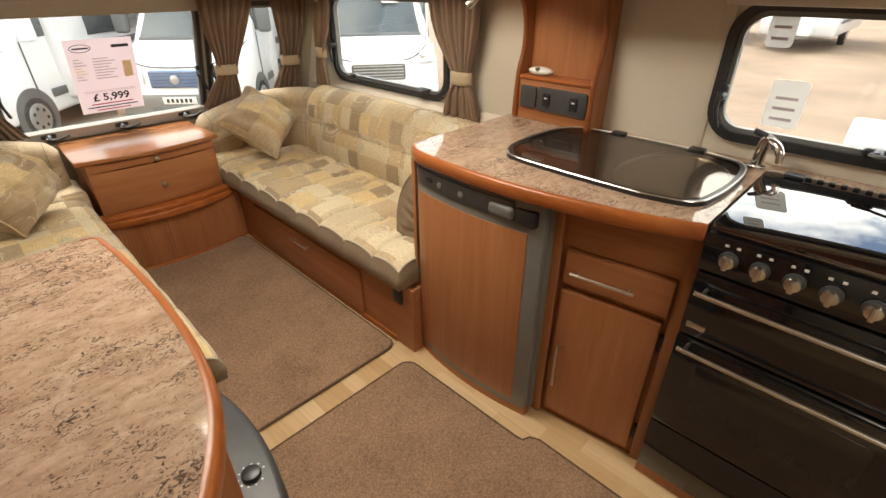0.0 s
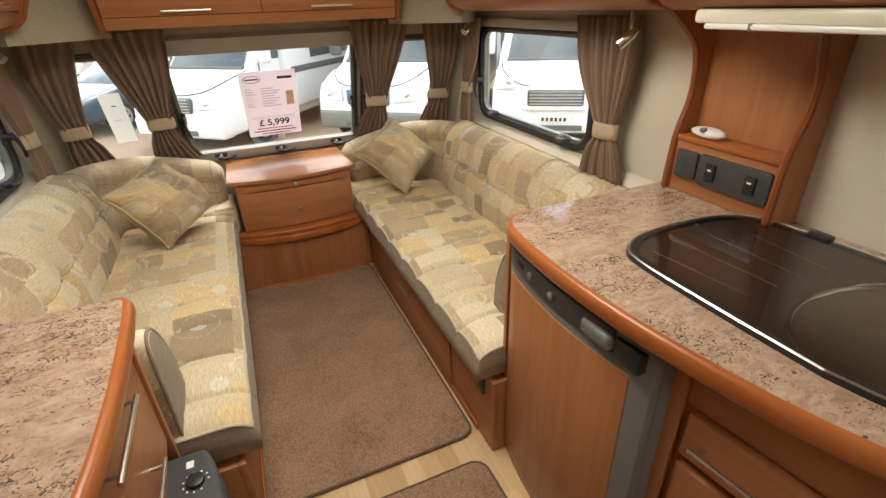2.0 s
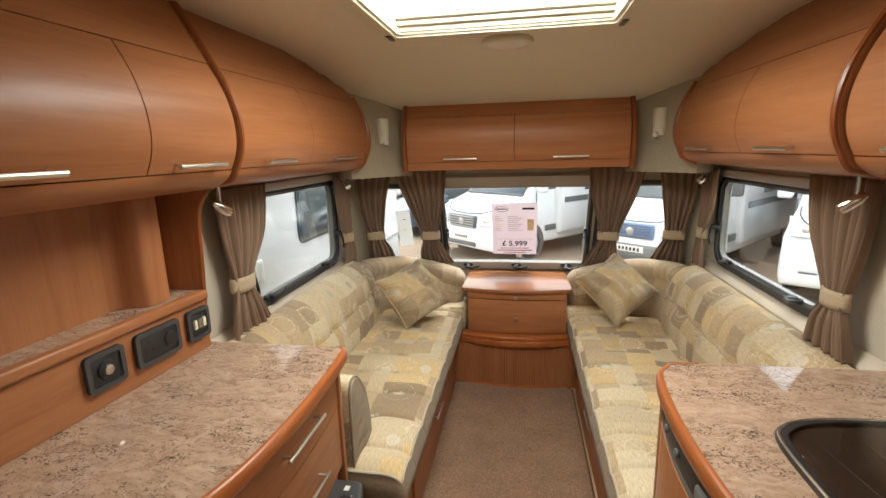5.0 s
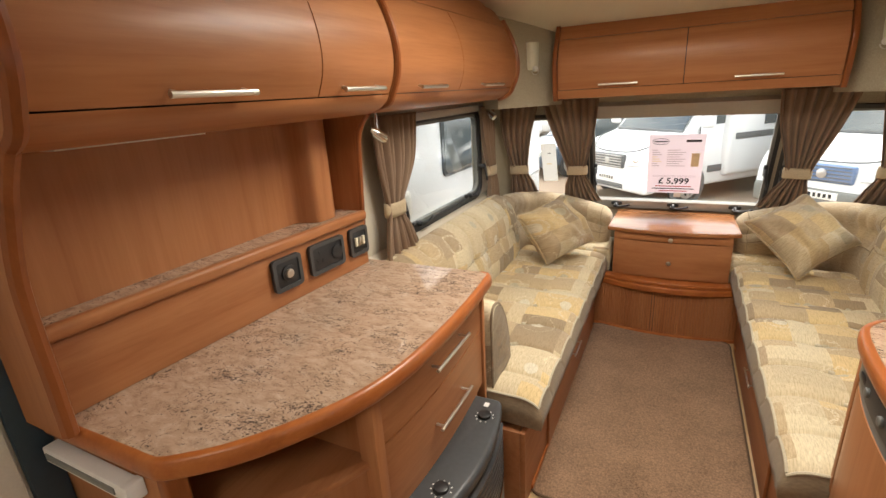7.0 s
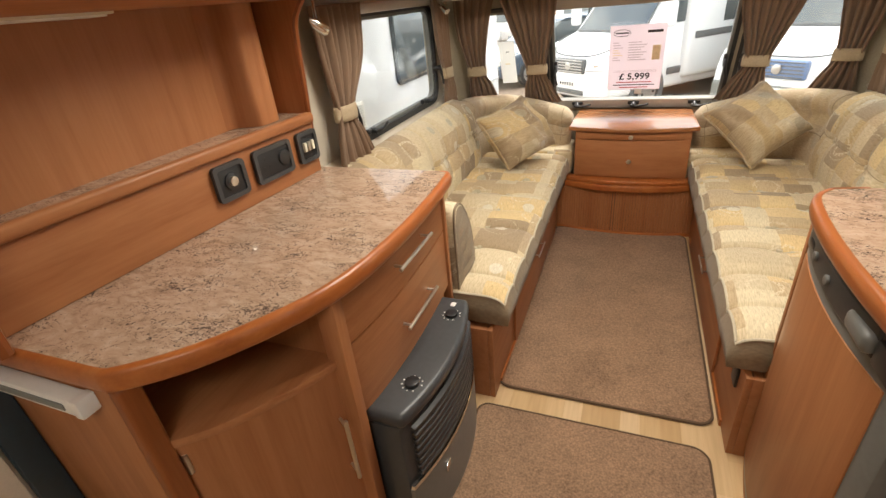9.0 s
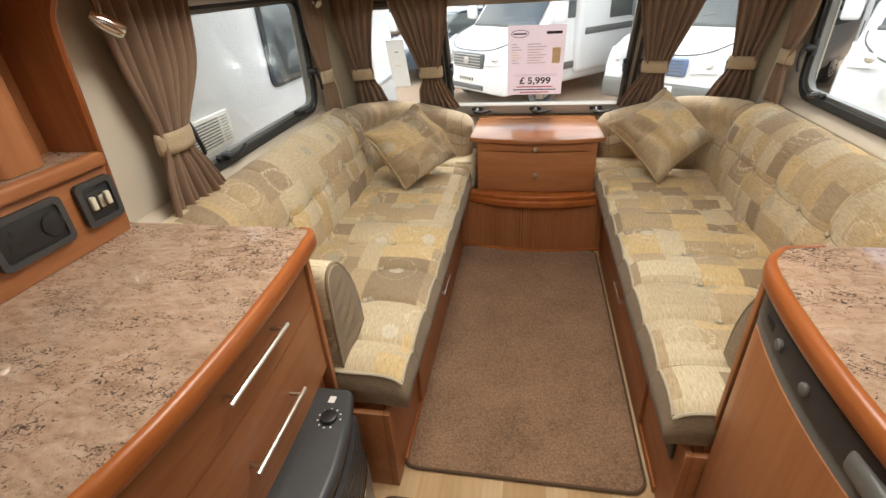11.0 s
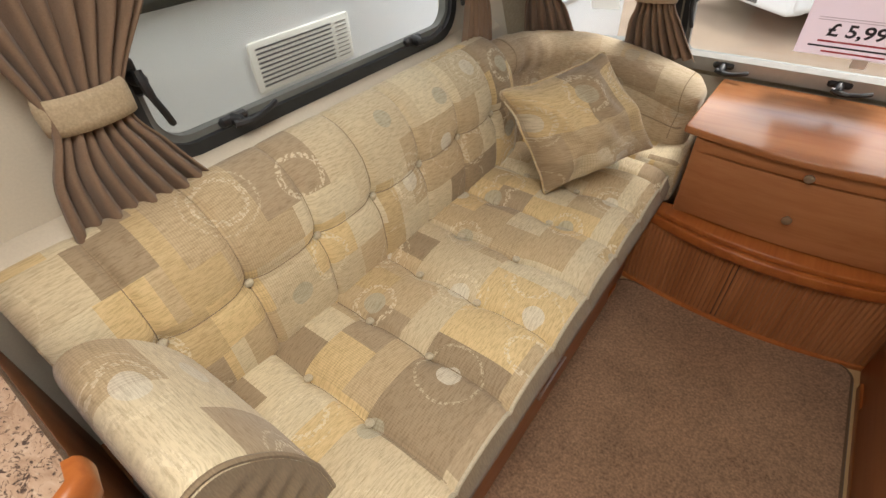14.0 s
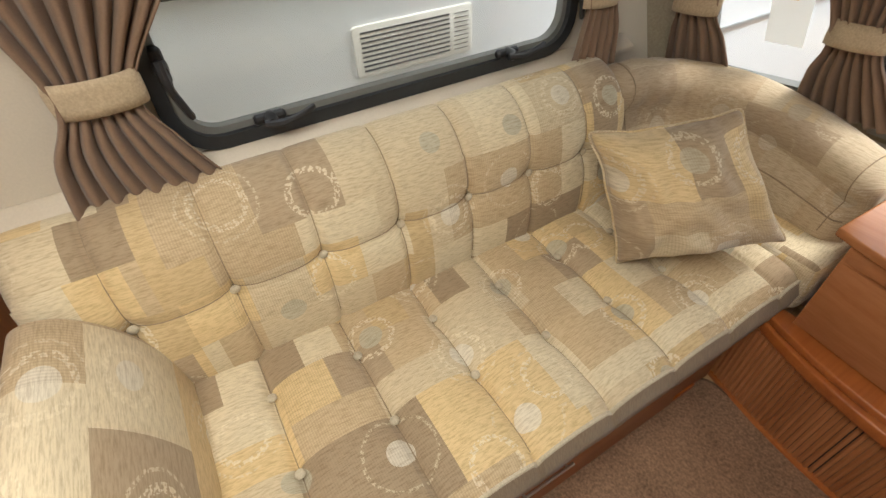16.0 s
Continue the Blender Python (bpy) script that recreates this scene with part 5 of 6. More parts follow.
part("plinth", prism(bowx(0.905, 1.445, 0.43, 0.03) + [(0.46, 1.445), (0.46, 0.905)], "z", 0.0, 0.034), WOOD_Y, fr)
single("fridge_upright", box(0.425, 1.05, 1.456, 1.474, 0, 0.858, 0.003), WOOD_Z, "cherry wood upright beside the fridge", "panel", kind="structure")
# cupboard unit
ku = thing("kitchen_cupboard", (0.75, 0.7, 0), "cherry wood kitchen cupboard with drawer and door", "cabinet")
part("carcass", box(0.478, 0.90, 0.503, 0.90, 0.0, 0.855, 0), WOOD_Z, ku)
part("upright", box(0.455, 0.48, 0.862, 0.895, 0.0, 0.855, 0.003), WOOD_Z, ku)
part("fascia", box(0.468, 0.48, 0.505, 0.862, 0.71, 0.855, 0.001), WOOD_Y, ku)
dw = part("drawer", box(0.452, 0.48, 0.537, 0.845, 0.588, 0.703, 0.006, 3), WOOD_Y, ku)
dr_ = part("door", box(0.452, 0.48, 0.545, 0.845, 0.04, 0.563, 0.006, 3), WOOD_Z, ku)
bar_handle(dw, (0.452, 0.63, 0.645), (0.452, 0.815, 0.645), (-1, 0, 0))
bar_handle(dr_, (0.452, 0.818, 0.19), (0.452, 0.818, 0.365), (-1, 0, 0))
for z in (0.46, 0.09):
    part("hinge", box(0.462, 0.474, 0.533, 0.544, z, z + 0.06, 0.003), BLACKP, ku)
part("side_stile", box(0.462, 0.48, 0.50, 0.532, 0.0, 0.855, 0.002), WOOD_Z, ku)
# the unit stands turned a little, its near end set back to the cooker
ku.matrix_basis = Matrix.Translation((0.485, 0.86, 0)) @ Matrix.Rotation(radians(8), 4, "Z") @ Matrix.Translation((-0.452, -0.845, 0)) @ ku.matrix_basis
# cooker
ck = thing("cooker", (0.7, 0.24, 0), "black slot-in cooker with glass lid, grill and oven", "cooker")
CY0, CY1 = -0.02, 0.492
part("body", box(0.47, 1.02, CY0, CY1, 0.05, 0.88, 0.003), BLACKP, ck)
part("glass_lid", prism(round_rect(0.452, 0.948, CY0 + 0.002, CY1 - 0.002, 0.015), "z", 0.898, 0.908, 0.002), HOBGLASS, ck, "mirror-black glass hob lid")
part("lid_seat", box(0.46, 0.95, CY0, CY1, 0.878, 0.897, 0.002), BLACKP, ck)
for k in range(14):
    y = 0.06 + k * 0.027
    part("vent_tooth", box(0.925, 0.942, y, y + 0.015, 0.9085, 0.914, 0.002), BLACKP, ck)
part("lid_hinge", box(0.905, 0.94, 0.40, 0.45, 0.9085, 0.918, 0.004), BLACKP, ck)
part("control_panel", box(0.446, 0.475, CY0, CY1, 0.79, 0.89, 0.004), ENAMEL, ck, "black control panel")
for k, y in enumerate((0.432, 0.368, 0.303, 0.238, 0.168, 0.09)):
    kb = part("knob", disc((0.446, y, 0.838), (-1, 0, 0), 0.021, 0.008, 22, 0.002), CHARC, ck)
    b = disc((0.440, y, 0.838), (-1, 0, 0), 0.016, 0.018, 18, 0.003)
    join(b, box(0.414, 0.434, y - 0.005, y + 0.005, 0.822, 0.854, 0.002))
    part("grip", b, STEEL, kb, "brushed metal grip")
    for q in (-1, 1):
        part("mark", box(0.4445, 0.446, y + q * 0.012 - 0.004, y + q * 0.012 + 0.004, 0.868, 0.874, 0), WHITEP, ck)
gd = part("grill_door", box(0.443, 0.47, CY0 + 0.004, CY1 - 0.004, 0.60, 0.785, 0.004), ENAMEL, ck, "black glass grill door")
od = part("oven_door", box(0.443, 0.47, CY0 + 0.004, CY1 - 0.004, 0.27, 0.592, 0.004), ENAMEL, ck, "black glass oven door")
part("oven_glass", box(0.4405, 0.4445, CY0 + 0.07, CY1 - 0.07, 0.32, 0.52, 0.001), OVENGLASS, od)
part("drawer_front", box(0.446, 0.47, CY0 + 0.004, CY1 - 0.004, 0.06, 0.262, 0.004), ENAMEL, ck)
bar_handle(gd, (0.443, CY0 + 0.03, 0.745), (0.443, CY1 - 0.02, 0.745), (-1, 0, 0), 0.006, 0.035)
bar_handle(od, (0.443, CY0 + 0.03, 0.572), (0.443, CY1 - 0.02, 0.572), (-1, 0, 0), 0.006, 0.035)
part("badge", box(0.4405, 0.4435, 0.43, 0.475, 0.625, 0.64, 0.001), STEEL, gd)
part("plinth", box(0.465, 0.48, CY0, CY1, 0.0, 0.052, 0), WOOD_Y, ck)
ck.location += Vector((0.045, 0.024, 0))
single("cooker_end_panel", box(0.49, 1.07, -0.035, 0.001, 0, 0.90, 0.003), WOOD_Z, "cherry wood panel at the cooker's end", "panel", kind="structure")

# sink with smoked glass lid
sn = thing("sink", (0.76, 0.85, 0.9), "sink with smoked glass lid and black rim", "sink")
skl = smooth_line([(0.525, 0.70, 0), (0.522, 0.90, 0), (0.528, 1.10, 0), (0.56, 1.165, 0), (0.64, 1.20, 0), (0.78, 1.21, 0), (0.92, 1.19, 0), (0.985, 1.12, 0), (1.005, 0.95, 0), (1.005, 0.75, 0),
                   (0.985, 0.61, 0), (0.93, 0.555, 0), (0.80, 0.54, 0), (0.65, 0.548, 0), (0.56, 0.58, 0), (0.525, 0.70, 0)], 4)[:-1]
cx, cy = 0.765, 0.875


def scaled(k):
    return [(cx + (p.x - cx) * (1 - k / 0.24), cy + (p.y - cy) * (1 - k / 0.33)) for p in skl]


part("rim", ring(scaled(0.0), scaled(0.018), lambda u, v, d: (u, v, 0.9 + d), 0.0, 0.012), BLACKP, sn, "black rim", smooth=60)
part("steel_trim", tube([(x, y, 0.911) for x, y in scaled(0.004) + scaled(0.004)[:1]], 0.0035, 6, False), STEEL, sn)
# basin under the lid
part("lid", prism(scaled(0.018), "z", 0.909, 0.914), SMOKED, sn, "smoked glass lid")
part("tray", prism(scaled(0.018), "z", 0.9006, 0.9024), DRAINER, sn, "dark drainer")
bb = bmesh.new()
join(bb, tube([(0.70 + 0.0, 0.845, 0.905), (0.86, 0.83, 0.905), (0.93, 0.80, 0.905)], 0.003, 6))
part("drainer_edge", bb, STEEL, sn)
arc_ = [(0.74 + 0.20 * math.cos(radians(a)), 0.70 + 0.145 * math.sin(radians(a)), 0.9045) for a in range(0, 361, 12)]
part("bowl_rim", tube(arc_, 0.0045, 6, False), STEEL, sn, "steel bowl rim")
part("bowl", prism([(x, y) for x, y, z in arc_[:-1]], "z", 0.9026, 0.9032), STEEL, sn)
for k in range(4):
    part("drainer_rib", tube([(0.63 + 0.08 * k, 0.90, 0.9036), (0.605 + 0.095 * k, 1.13, 0.9036)], 0.0012, 6), GREYP, sn)
for y in (0.72, 0.99):
    part("hinge", box(0.975, 1.008, y - 0.025, y + 0.025, 0.910, 0.922, 0.005), BLACKP, sn)
sn.location += Vector((0.018, 0.008, 0))
tp = thing("tap", (1.0, 0.555, 0.9), "chrome folding kitchen tap", "tap")
part("base", disc((1.0, 0.555, 0.9), (0, 0, 1), 0.027, 0.012, 20, 0.003), CHROME, tp)
part("body", tube([(1.0, 0.555, 0.91), (0.999, 0.553, 0.95), (0.996, 0.548, 0.98), (0.993, 0.543, 1.0)], [0.016, 0.017, 0.020, 0.018], 16), CHROME, tp)
part("spout", tube(smooth_line([(0.993, 0.545, 0.99), (0.975, 0.518, 0.985), (0.962, 0.500, 0.965), (0.958, 0.495, 0.94)], 4), [0.012] * 9 + [0.010] * 4, 12), CHROME, tp)
part("lever", tube([(0.993, 0.55, 1.0), (0.985, 0.585, 1.012)], 0.009, 10), CHARC, tp, "dark tap lever")
# tower with sockets
tw = thing("socket_tower", (1.04, 1.28, 0.9), "cherry wood shelf tower with black switch panel", "shelf unit")
part("back_board", box(1.062, 1.078, 1.12, 1.44, 0.901, 1.41, 0), WOOD_Z, tw)
part("socket_board", box(0.992, 1.004, 1.12, 1.438, 0.901, 1.055, 0.002), WOOD_Y, tw)
part("shelf", box(0.985, 1.062, 1.12, 1.438, 1.055, 1.071, 0.005), TRIM, tw)
ln = smooth_line([(0.975, 0.901, 0), (0.978, 1.05, 0), (0.99, 1.12, 0), (1.01, 1.18, 0), (1.012, 1.25, 0), (0.99, 1.32, 0), (0.965, 1.41, 0)], 5)
part("cheek", prism([(1.078, 0.901)] + [(p.x, p.y) for p in ln] + [(1.078, 1.41)], "y", 1.10, 1.12), WOOD_Z, tw)
part("cheek_edge", tube([(p.x, 1.11, p.y) for p in ln], 0.011, 8), TRIM_Z, tw)
sp = thing("switch_panel", (0.99, 1.28, 0.94), "black mains socket and switch panel", "socket")
part("socket_plate", prism(round_rect(1.352, 1.425, 0.948, 1.032, 0.008, 3), "x", 0.982, 0.992, 0.003), CHARC, sp)
part("switch_plate", prism(round_rect(1.128, 1.345, 0.945, 1.035, 0.012, 3), "x", 0.980, 0.992, 0.004), CHARC, sp)
for y in (1.18, 1.30):
    part("rocker", box(0.974, 0.981, y - 0.016, y + 0.016, 0.965, 1.015, 0.004), BLACKP, sp)
    part("mark", box(0.9732, 0.9745, y - 0.006, y + 0.006, 0.995, 1.0, 0), WHITEP, sp)
rm = thing("remote_puck", (1.02, 1.36, 1.071), "small white oval plastic puck on the shelf", "remote")
b = bmesh.new()
bmesh.ops.create_uvsphere(b, u_segments=20, v_segments=10, radius=1, matrix=Matrix.Translation((1.015, 1.36, 1.086)) @ Matrix.Diagonal((0.028, 0.055, 0.016, 1)))
part("case", b, WHITEP, rm)
part("button", disc((0.992, 1.36, 1.095), (-0.4, 0, 1), 0.01, 0.006, 12, 0.002), GREYP, rm)
sl = thing("under_locker_light", (0.9, 0.8, 1.37), "white fluorescent strip light below the kitchen locker, off", "lamp", "strip lights")
part("body", box(0.84, 0.90, 0.30, 1.335, 1.378, 1.408, 0.008), CREAM, sl)
part("diffuser", box(0.835, 0.895, 0.45, 1.30, 1.366, 1.379, 0.005), WHITEP, sl)
part("switch", box(0.835, 0.895, 1.18, 1.19, 1.364, 1.38, 0.002), GREYP, sl)


# ---- spot lamps and curtains ----
def spot(at, aim, label):
    a, d = Vector(at), Vector(aim).normalized()
    s_ = thing("spot_lamp", a, label, "lamp", "reading spots")
    part("stem", tube([a + Vector((0, 0, 0.07)), a + Vector((0, 0, 0.01))], 0.006, 8), CHROME, s_)
    part("head", tube([a - d * 0.03, a - d * 0.01, a + d * 0.03, a + d * 0.04], [0.008, 0.016, 0.019, 0.017], 14), CHROME, s_)


spot((-0.985, 1.63, 1.33), (0.35, 0.75, -0.6), "small chrome reading spot below the locker")
spot((-0.985, 2.79, 1.33), (0.7, -0.3, -0.6), "small chrome reading spot below the locker")
spot((0.955, 1.66, 1.33), (-0.6, 0.4, -0.6), "small chrome reading spot below the locker")
spot((0.955, 2.79, 1.33), (-0.7, -0.3, -0.6), "small chrome reading spot below the locker")


def curtain(rows, inward, folds, label, seed):
    """rows: (left point, right point, fold depth), from the top down; the third-last row is the tie."""
    inn = Vector(inward).normalized()
    L = smooth_line([r[0] for r in rows], 8)
    R = smooth_line([r[1] for r in rows], 8)
    A = smooth_line([(r[2], 0, 0) for r in rows], 8)
    n = folds * 10
    sk_ = []
    for l, r, a in zip(L, R, A):
        row = []
        for i in range(n + 1):
            u = i / n
            w_ = math.sin(2 * math.pi * folds * u + seed) + 0.35 * math.sin(2 * math.pi * folds * 0.53 * u + seed * 2.1)
            row.append(l.lerp(r, u) + inn * (a.x * w_ + 0.012))
        sk_.append(row)
    c = thing("curtain", (L[-1] + R[-1]) / 2, label, "curtain", "curtains")
    ob = part("cloth", loft(sk_), CURTAIN, c, smooth=180)
    so = ob.modifiers.new("thickness", "SOLIDIFY")
    so.thickness = 0.003
    l, r = Vector(rows[-3][0]), Vector(rows[-3][1])
    m, d = (l + r) / 2 + inn * 0.012, (r - l) / 2
    dep = max(0.022, d.length * 0.5)
    band = []
    for z, k in ((0.028, 1.0), (0.012, 1.06), (-0.012, 1.06), (-0.030, 1.04)):
        band.append([m + d * (1.12 * k * math.cos(radians(q))) + inn * (dep * k * math.sin(radians(q))) + Vector((0, 0, z)) for q in range(0, 360, 15)])
    b = loft(band, True)
    tb = part("tie_band", b, TIEBAND, c, "beige woven tie-back", smooth=180)
    so = tb.modifiers.new("thickness", "SOLIDIFY")
    so.thickness = 0.004


CL = "brown gathered curtain held by a beige tie-back"
curtain([((-1.055, 1.665, 1.385), (-1.055, 2.02, 1.385), 0.012), ((-1.05, 1.68, 1.20), (-1.05, 1.97, 1.20), 0.016), ((-1.045, 1.72, 1.02), (-1.045, 1.84, 1.02), 0.012), ((-1.03, 1.675, 0.92), (-1.03, 1.87, 0.92), 0.014), ((-1.03, 1.655, 0.80), (-1.03, 1.935, 0.80), 0.016)], (1, 0, 0), 8, CL, 0.3)
curtain([((-1.05, 2.76, 1.37), (-1.04, 2.95, 1.37), 0.01), ((-1.05, 2.79, 1.18), (-1.04, 2.95, 1.18), 0.012), ((-1.045, 2.86, 0.99), (-1.035, 2.95, 0.99), 0.010), ((-1.04, 2.85, 0.90), (-1.03, 2.97, 0.90), 0.012), ((-1.04, 2.83, 0.80), (-1.03, 2.98, 0.80), 0.014)], (1, 0, 0), 5, CL, 1.1)
curtain([((-1.02, 3.04, 1.37), (-0.80, 3.12, 1.37), 0.012), ((-1.02, 3.08, 1.18), (-0.85, 3.14, 1.18), 0.013), ((-0.985, 3.16, 0.95), (-0.89, 3.20, 0.95), 0.010), ((-1.0, 3.19, 0.86), (-0.86, 3.24, 0.86), 0.012), ((-1.01, 3.22, 0.76), (-0.83, 3.28, 0.76), 0.014)], (0.5, -1, 0), 5, CL, 2.0)
curtain([((-0.775, 3.13, 1.375), (-0.44, 3.15, 1.375), 0.014), ((-0.72, 3.20, 1.18), (-0.47, 3.22, 1.18), 0.015), ((-0.64, 3.30, 0.93), (-0.53, 3.32, 0.93), 0.012), ((-0.66, 3.34, 0.82), (-0.49, 3.36, 0.82), 0.014), ((-0.67, 3.38, 0.71), (-0.43, 3.40, 0.71), 0.016)], (0, -1, 0), 7, CL, 0.8)
curtain([((0.43, 3.15, 1.375), (0.755, 3.13, 1.375), 0.014), ((0.46, 3.22, 1.18), (0.71, 3.20, 1.18), 0.015), ((0.53, 3.32, 0.93), (0.64, 3.30, 0.93), 0.012), ((0.48, 3.36, 0.82), (0.65, 3.34, 0.82), 0.014), ((0.42, 3.40, 0.71), (0.665, 3.38, 0.71), 0.016)], (0, -1, 0), 7, CL, 1.7)
curtain([((0.83, 3.12, 1.37), (1.03, 3.04, 1.37), 0.012), ((0.86, 3.14, 1.18), (1.02, 3.08, 1.18), 0.013), ((0.90, 3.20, 0.96), (0.995, 3.16, 0.96), 0.010), ((0.87, 3.24, 0.86), (1.01, 3.19, 0.86), 0.012), ((0.83, 3.28, 0.76), (1.02, 3.22, 0.76), 0.014)], (-0.5, -1, 0), 5, CL, 2.6)
curtain([((1.03, 2.76, 1.37), (1.03, 3.00, 1.37), 0.01), ((1.03, 2.80, 1.18), (1.03, 2.98, 1.18), 0.012), ((1.025, 2.88, 1.02), (1.025, 2.97, 1.02), 0.010), ((1.02, 2.87, 0.92), (1.02, 2.98, 0.92), 0.012), ((1.02, 2.85, 0.83), (1.02, 2.99, 0.83), 0.014)], (-1, 0, 0), 5, CL, 0.2)
curtain([((1.035, 1.665, 1.385), (1.035, 2.0, 1.385), 0.012), ((1.03, 1.68, 1.20), (1.03, 1.95, 1.20), 0.016), ((1.025, 1.725, 1.01), (1.025, 1.83, 1.01), 0.012), ((1.01, 1.68, 0.93), (1.01, 1.85, 0.93), 0.014), ((1.01, 1.65, 0.84), (1.01, 1.87, 0.84), 0.016)], (-1, 0, 0), 8, CL, 1.4)

# ---- papers on the windows ----
put, ln = front_put(2)


def on_pane(name, u0, u1, v0, v1, d, mat_, parent, label="", put=put):
    bm = loft([[put(u, v, dd) for u, v in ((u0, v0), (u1, v0), (u1, v1), (u0, v1))] for dd in (d, d + 0.0006)], True, True)
    return part(name, bm, mat_, parent, label)


sg = thing("price_sign", put(0.505, 0.15, 0.01), "pink paper price sheet stuck to the front window", "sign")
U0, U1, V0, V1 = 0.353, 0.655, 0.155, 0.565
on_pane("sheet", U0, U1, V0, V1, 0.0045, PAPER, sg)
for k in range(8):
    v = V1 - 0.105 - 0.0155 * k
    on_pane("text_bar", U0 + 0.02, U0 + 0.05 + 0.012 * ((k * 7) % 3), v, v + 0.005, 0.006, YELLOWINK if 3 <= k <= 5 else GREYINK, sg)
    on_pane("text_bar", U0 + 0.105, U0 + 0.175 + 0.015 * ((k * 5) % 3), v, v + 0.005, 0.006, GREYINK, sg)
on_pane("yellow_block", U1 - 0.065, U1 - 0.022, V1 - 0.215, V1 - 0.125, 0.006, YELLOWINK, sg)
on_pane("logo", U1 - 0.10, U1 - 0.02, V1 - 0.05, V1 - 0.035, 0.006, INK, sg)
ov = [put(U0 + 0.065 + 0.045 * math.cos(radians(a)), V1 - 0.045 + 0.02 * math.sin(radians(a)), 0.006) for a in range(0, 361, 15)]
part("logo_ring", tube(ov, 0.0016, 6, False), INK, sg)
on_pane("logo", U0 + 0.03, U0 + 0.10, V1 - 0.049, V1 - 0.041, 0.006, INK, sg)
for k, (m_, a) in enumerate(((GREYINK, 0.03), (GREYINK, 0.03), (REDINK, 0.05), (INK, 0.03), (REDINK, 0.07))):
    v = (V0 + 0.128, V0 + 0.120, V0 + 0.048, V0 + 0.030, V0 + 0.013)[k]
    on_pane("text_bar", U0 + a, U1 - a, v, v + (0.002 if k < 2 else 0.006), 0.006, m_, sg)
tc = bpy.data.curves.new("price", "FONT")
tc.body = "£ 5,999"
tc.size, tc.align_x, tc.align_y, tc.extrude, tc.offset = 0.058, "CENTER", "CENTER", 0.0004, 0.0012
to = new("price_text", tc)
o_ = Vector(put((U0 + U1) / 2, V0 + 0.088, 0.0062))
ux = (Vector(put(1, 0, 0)) - Vector(put(0, 0, 0))).normalized()
uy = (Vector(put(0, 1, 0)) - Vector(put(0, 0, 0))).normalized()
uz = ux.cross(uy)
dg = bpy.context.evaluated_depsgraph_get()
me = bpy.data.meshes.new_from_object(to.evaluated_get(dg))
bpy.data.objects.remove(to)
me.transform(Matrix((ux, uy, uz)).transposed().to_4x4())
me.transform(Matrix.Translation(o_))
me.materials.clear()
me.materials.append(INK)
pt = new("price_text", me)
pt.parent = sg
pt.matrix_parent_inverse = Matrix.Translation(-sg.location)
on_pane("tape", U0 + 0.16, U0 + 0.20, V0 - 0.03, V0 + 0.004, 0.0065, WHITEP, sg)

put1, l1 = front_put(1)
tl = thing("window_tag", put1(0.2, 0.2, 0.01), "white paper tag stuck to the window", "tag", "window tags")
on_pane("sheet", 0.175, 0.27, 0.24, 0.52, 0.004, TAGPAPER, tl, put=put1)
on_pane("text_bar", 0.205, 0.235, 0.37, 0.376, 0.0055, YELLOWINK, tl, put=put1)
on_pane("text_bar", 0.215, 0.235, 0.45, 0.455, 0.0055, INK, tl, put=put1)
for y, z0, z1, w_ in ((0.55, 1.008, 1.142, 0.095), (0.617, 1.225, 1.312, 0.07)):
    tg_ = thing("window_tag", (WR - 0.012, y, z0), "white paper tag stuck to the window", "tag", "window tags")
    part("sheet", prism(round_rect(y - w_ / 2, y + w_ / 2, z0, z1, 0.014, 4), "x", WR + 0.0075, WR + 0.0079), TAGPAPER, tg_)
    for k in range(3):
        part("text_bar", box(WR + 0.0055, WR + 0.007, y - w_ * 0.3, y + w_ * 0.3, z0 + 0.02 + 0.03 * k, z0 + 0.028 + 0.03 * k, 0), GREYINK, tg_)

# ---- outside ----
GZ = -0.80
ground = single("ground", box(-400, 400, -400, 400, GZ - 0.1, GZ, 0), GRAVEL, "sandy gravel yard", "ground", kind="structure")


def wheel(parent, at, axis, r=0.33):
    a, ax = Vector(at), Vector(axis).normalized()
    t_ = part("tyre", disc(a - ax * 0.1, ax, r, 0.2, 28, 0.04), TYRE, parent)
    part("hub", disc(a + ax * 0.085, ax, r * 0.66, 0.03, 24, 0.01), ALLOY, t_)
    side = ax.orthogonal().normalized()
    up = ax.cross(side)
    for k in range(7):
        q = 2 * math.pi * k / 7
        d = side * math.cos(q) + up * math.sin(q)
        part("spoke_gap", disc(a + ax * 0.112 + d * r * 0.42, ax, r * 0.085, 0.006, 8), TYRE, t_)


def shaped(profile, w, bevel, taper=0.0):
    """A body from a side profile of (y, z), w wide about x = 0; taper narrows it towards the top."""
    bm = prism(profile, "x", -w / 2, w / 2, 0)
    zs = [p[1] for p in profile]
    for v in bm.verts:
        v.co.x *= 1 - taper * max(0, (v.co.z - 0.9)) / max(0.1, max(zs) - 0.9)
    bmesh.ops.bevel(bm, geom=[e for e in bm.edges if e.calc_face_angle(0) > 0.5], offset=bevel, segments=4, profile=0.5, affect="EDGES")
    return bm


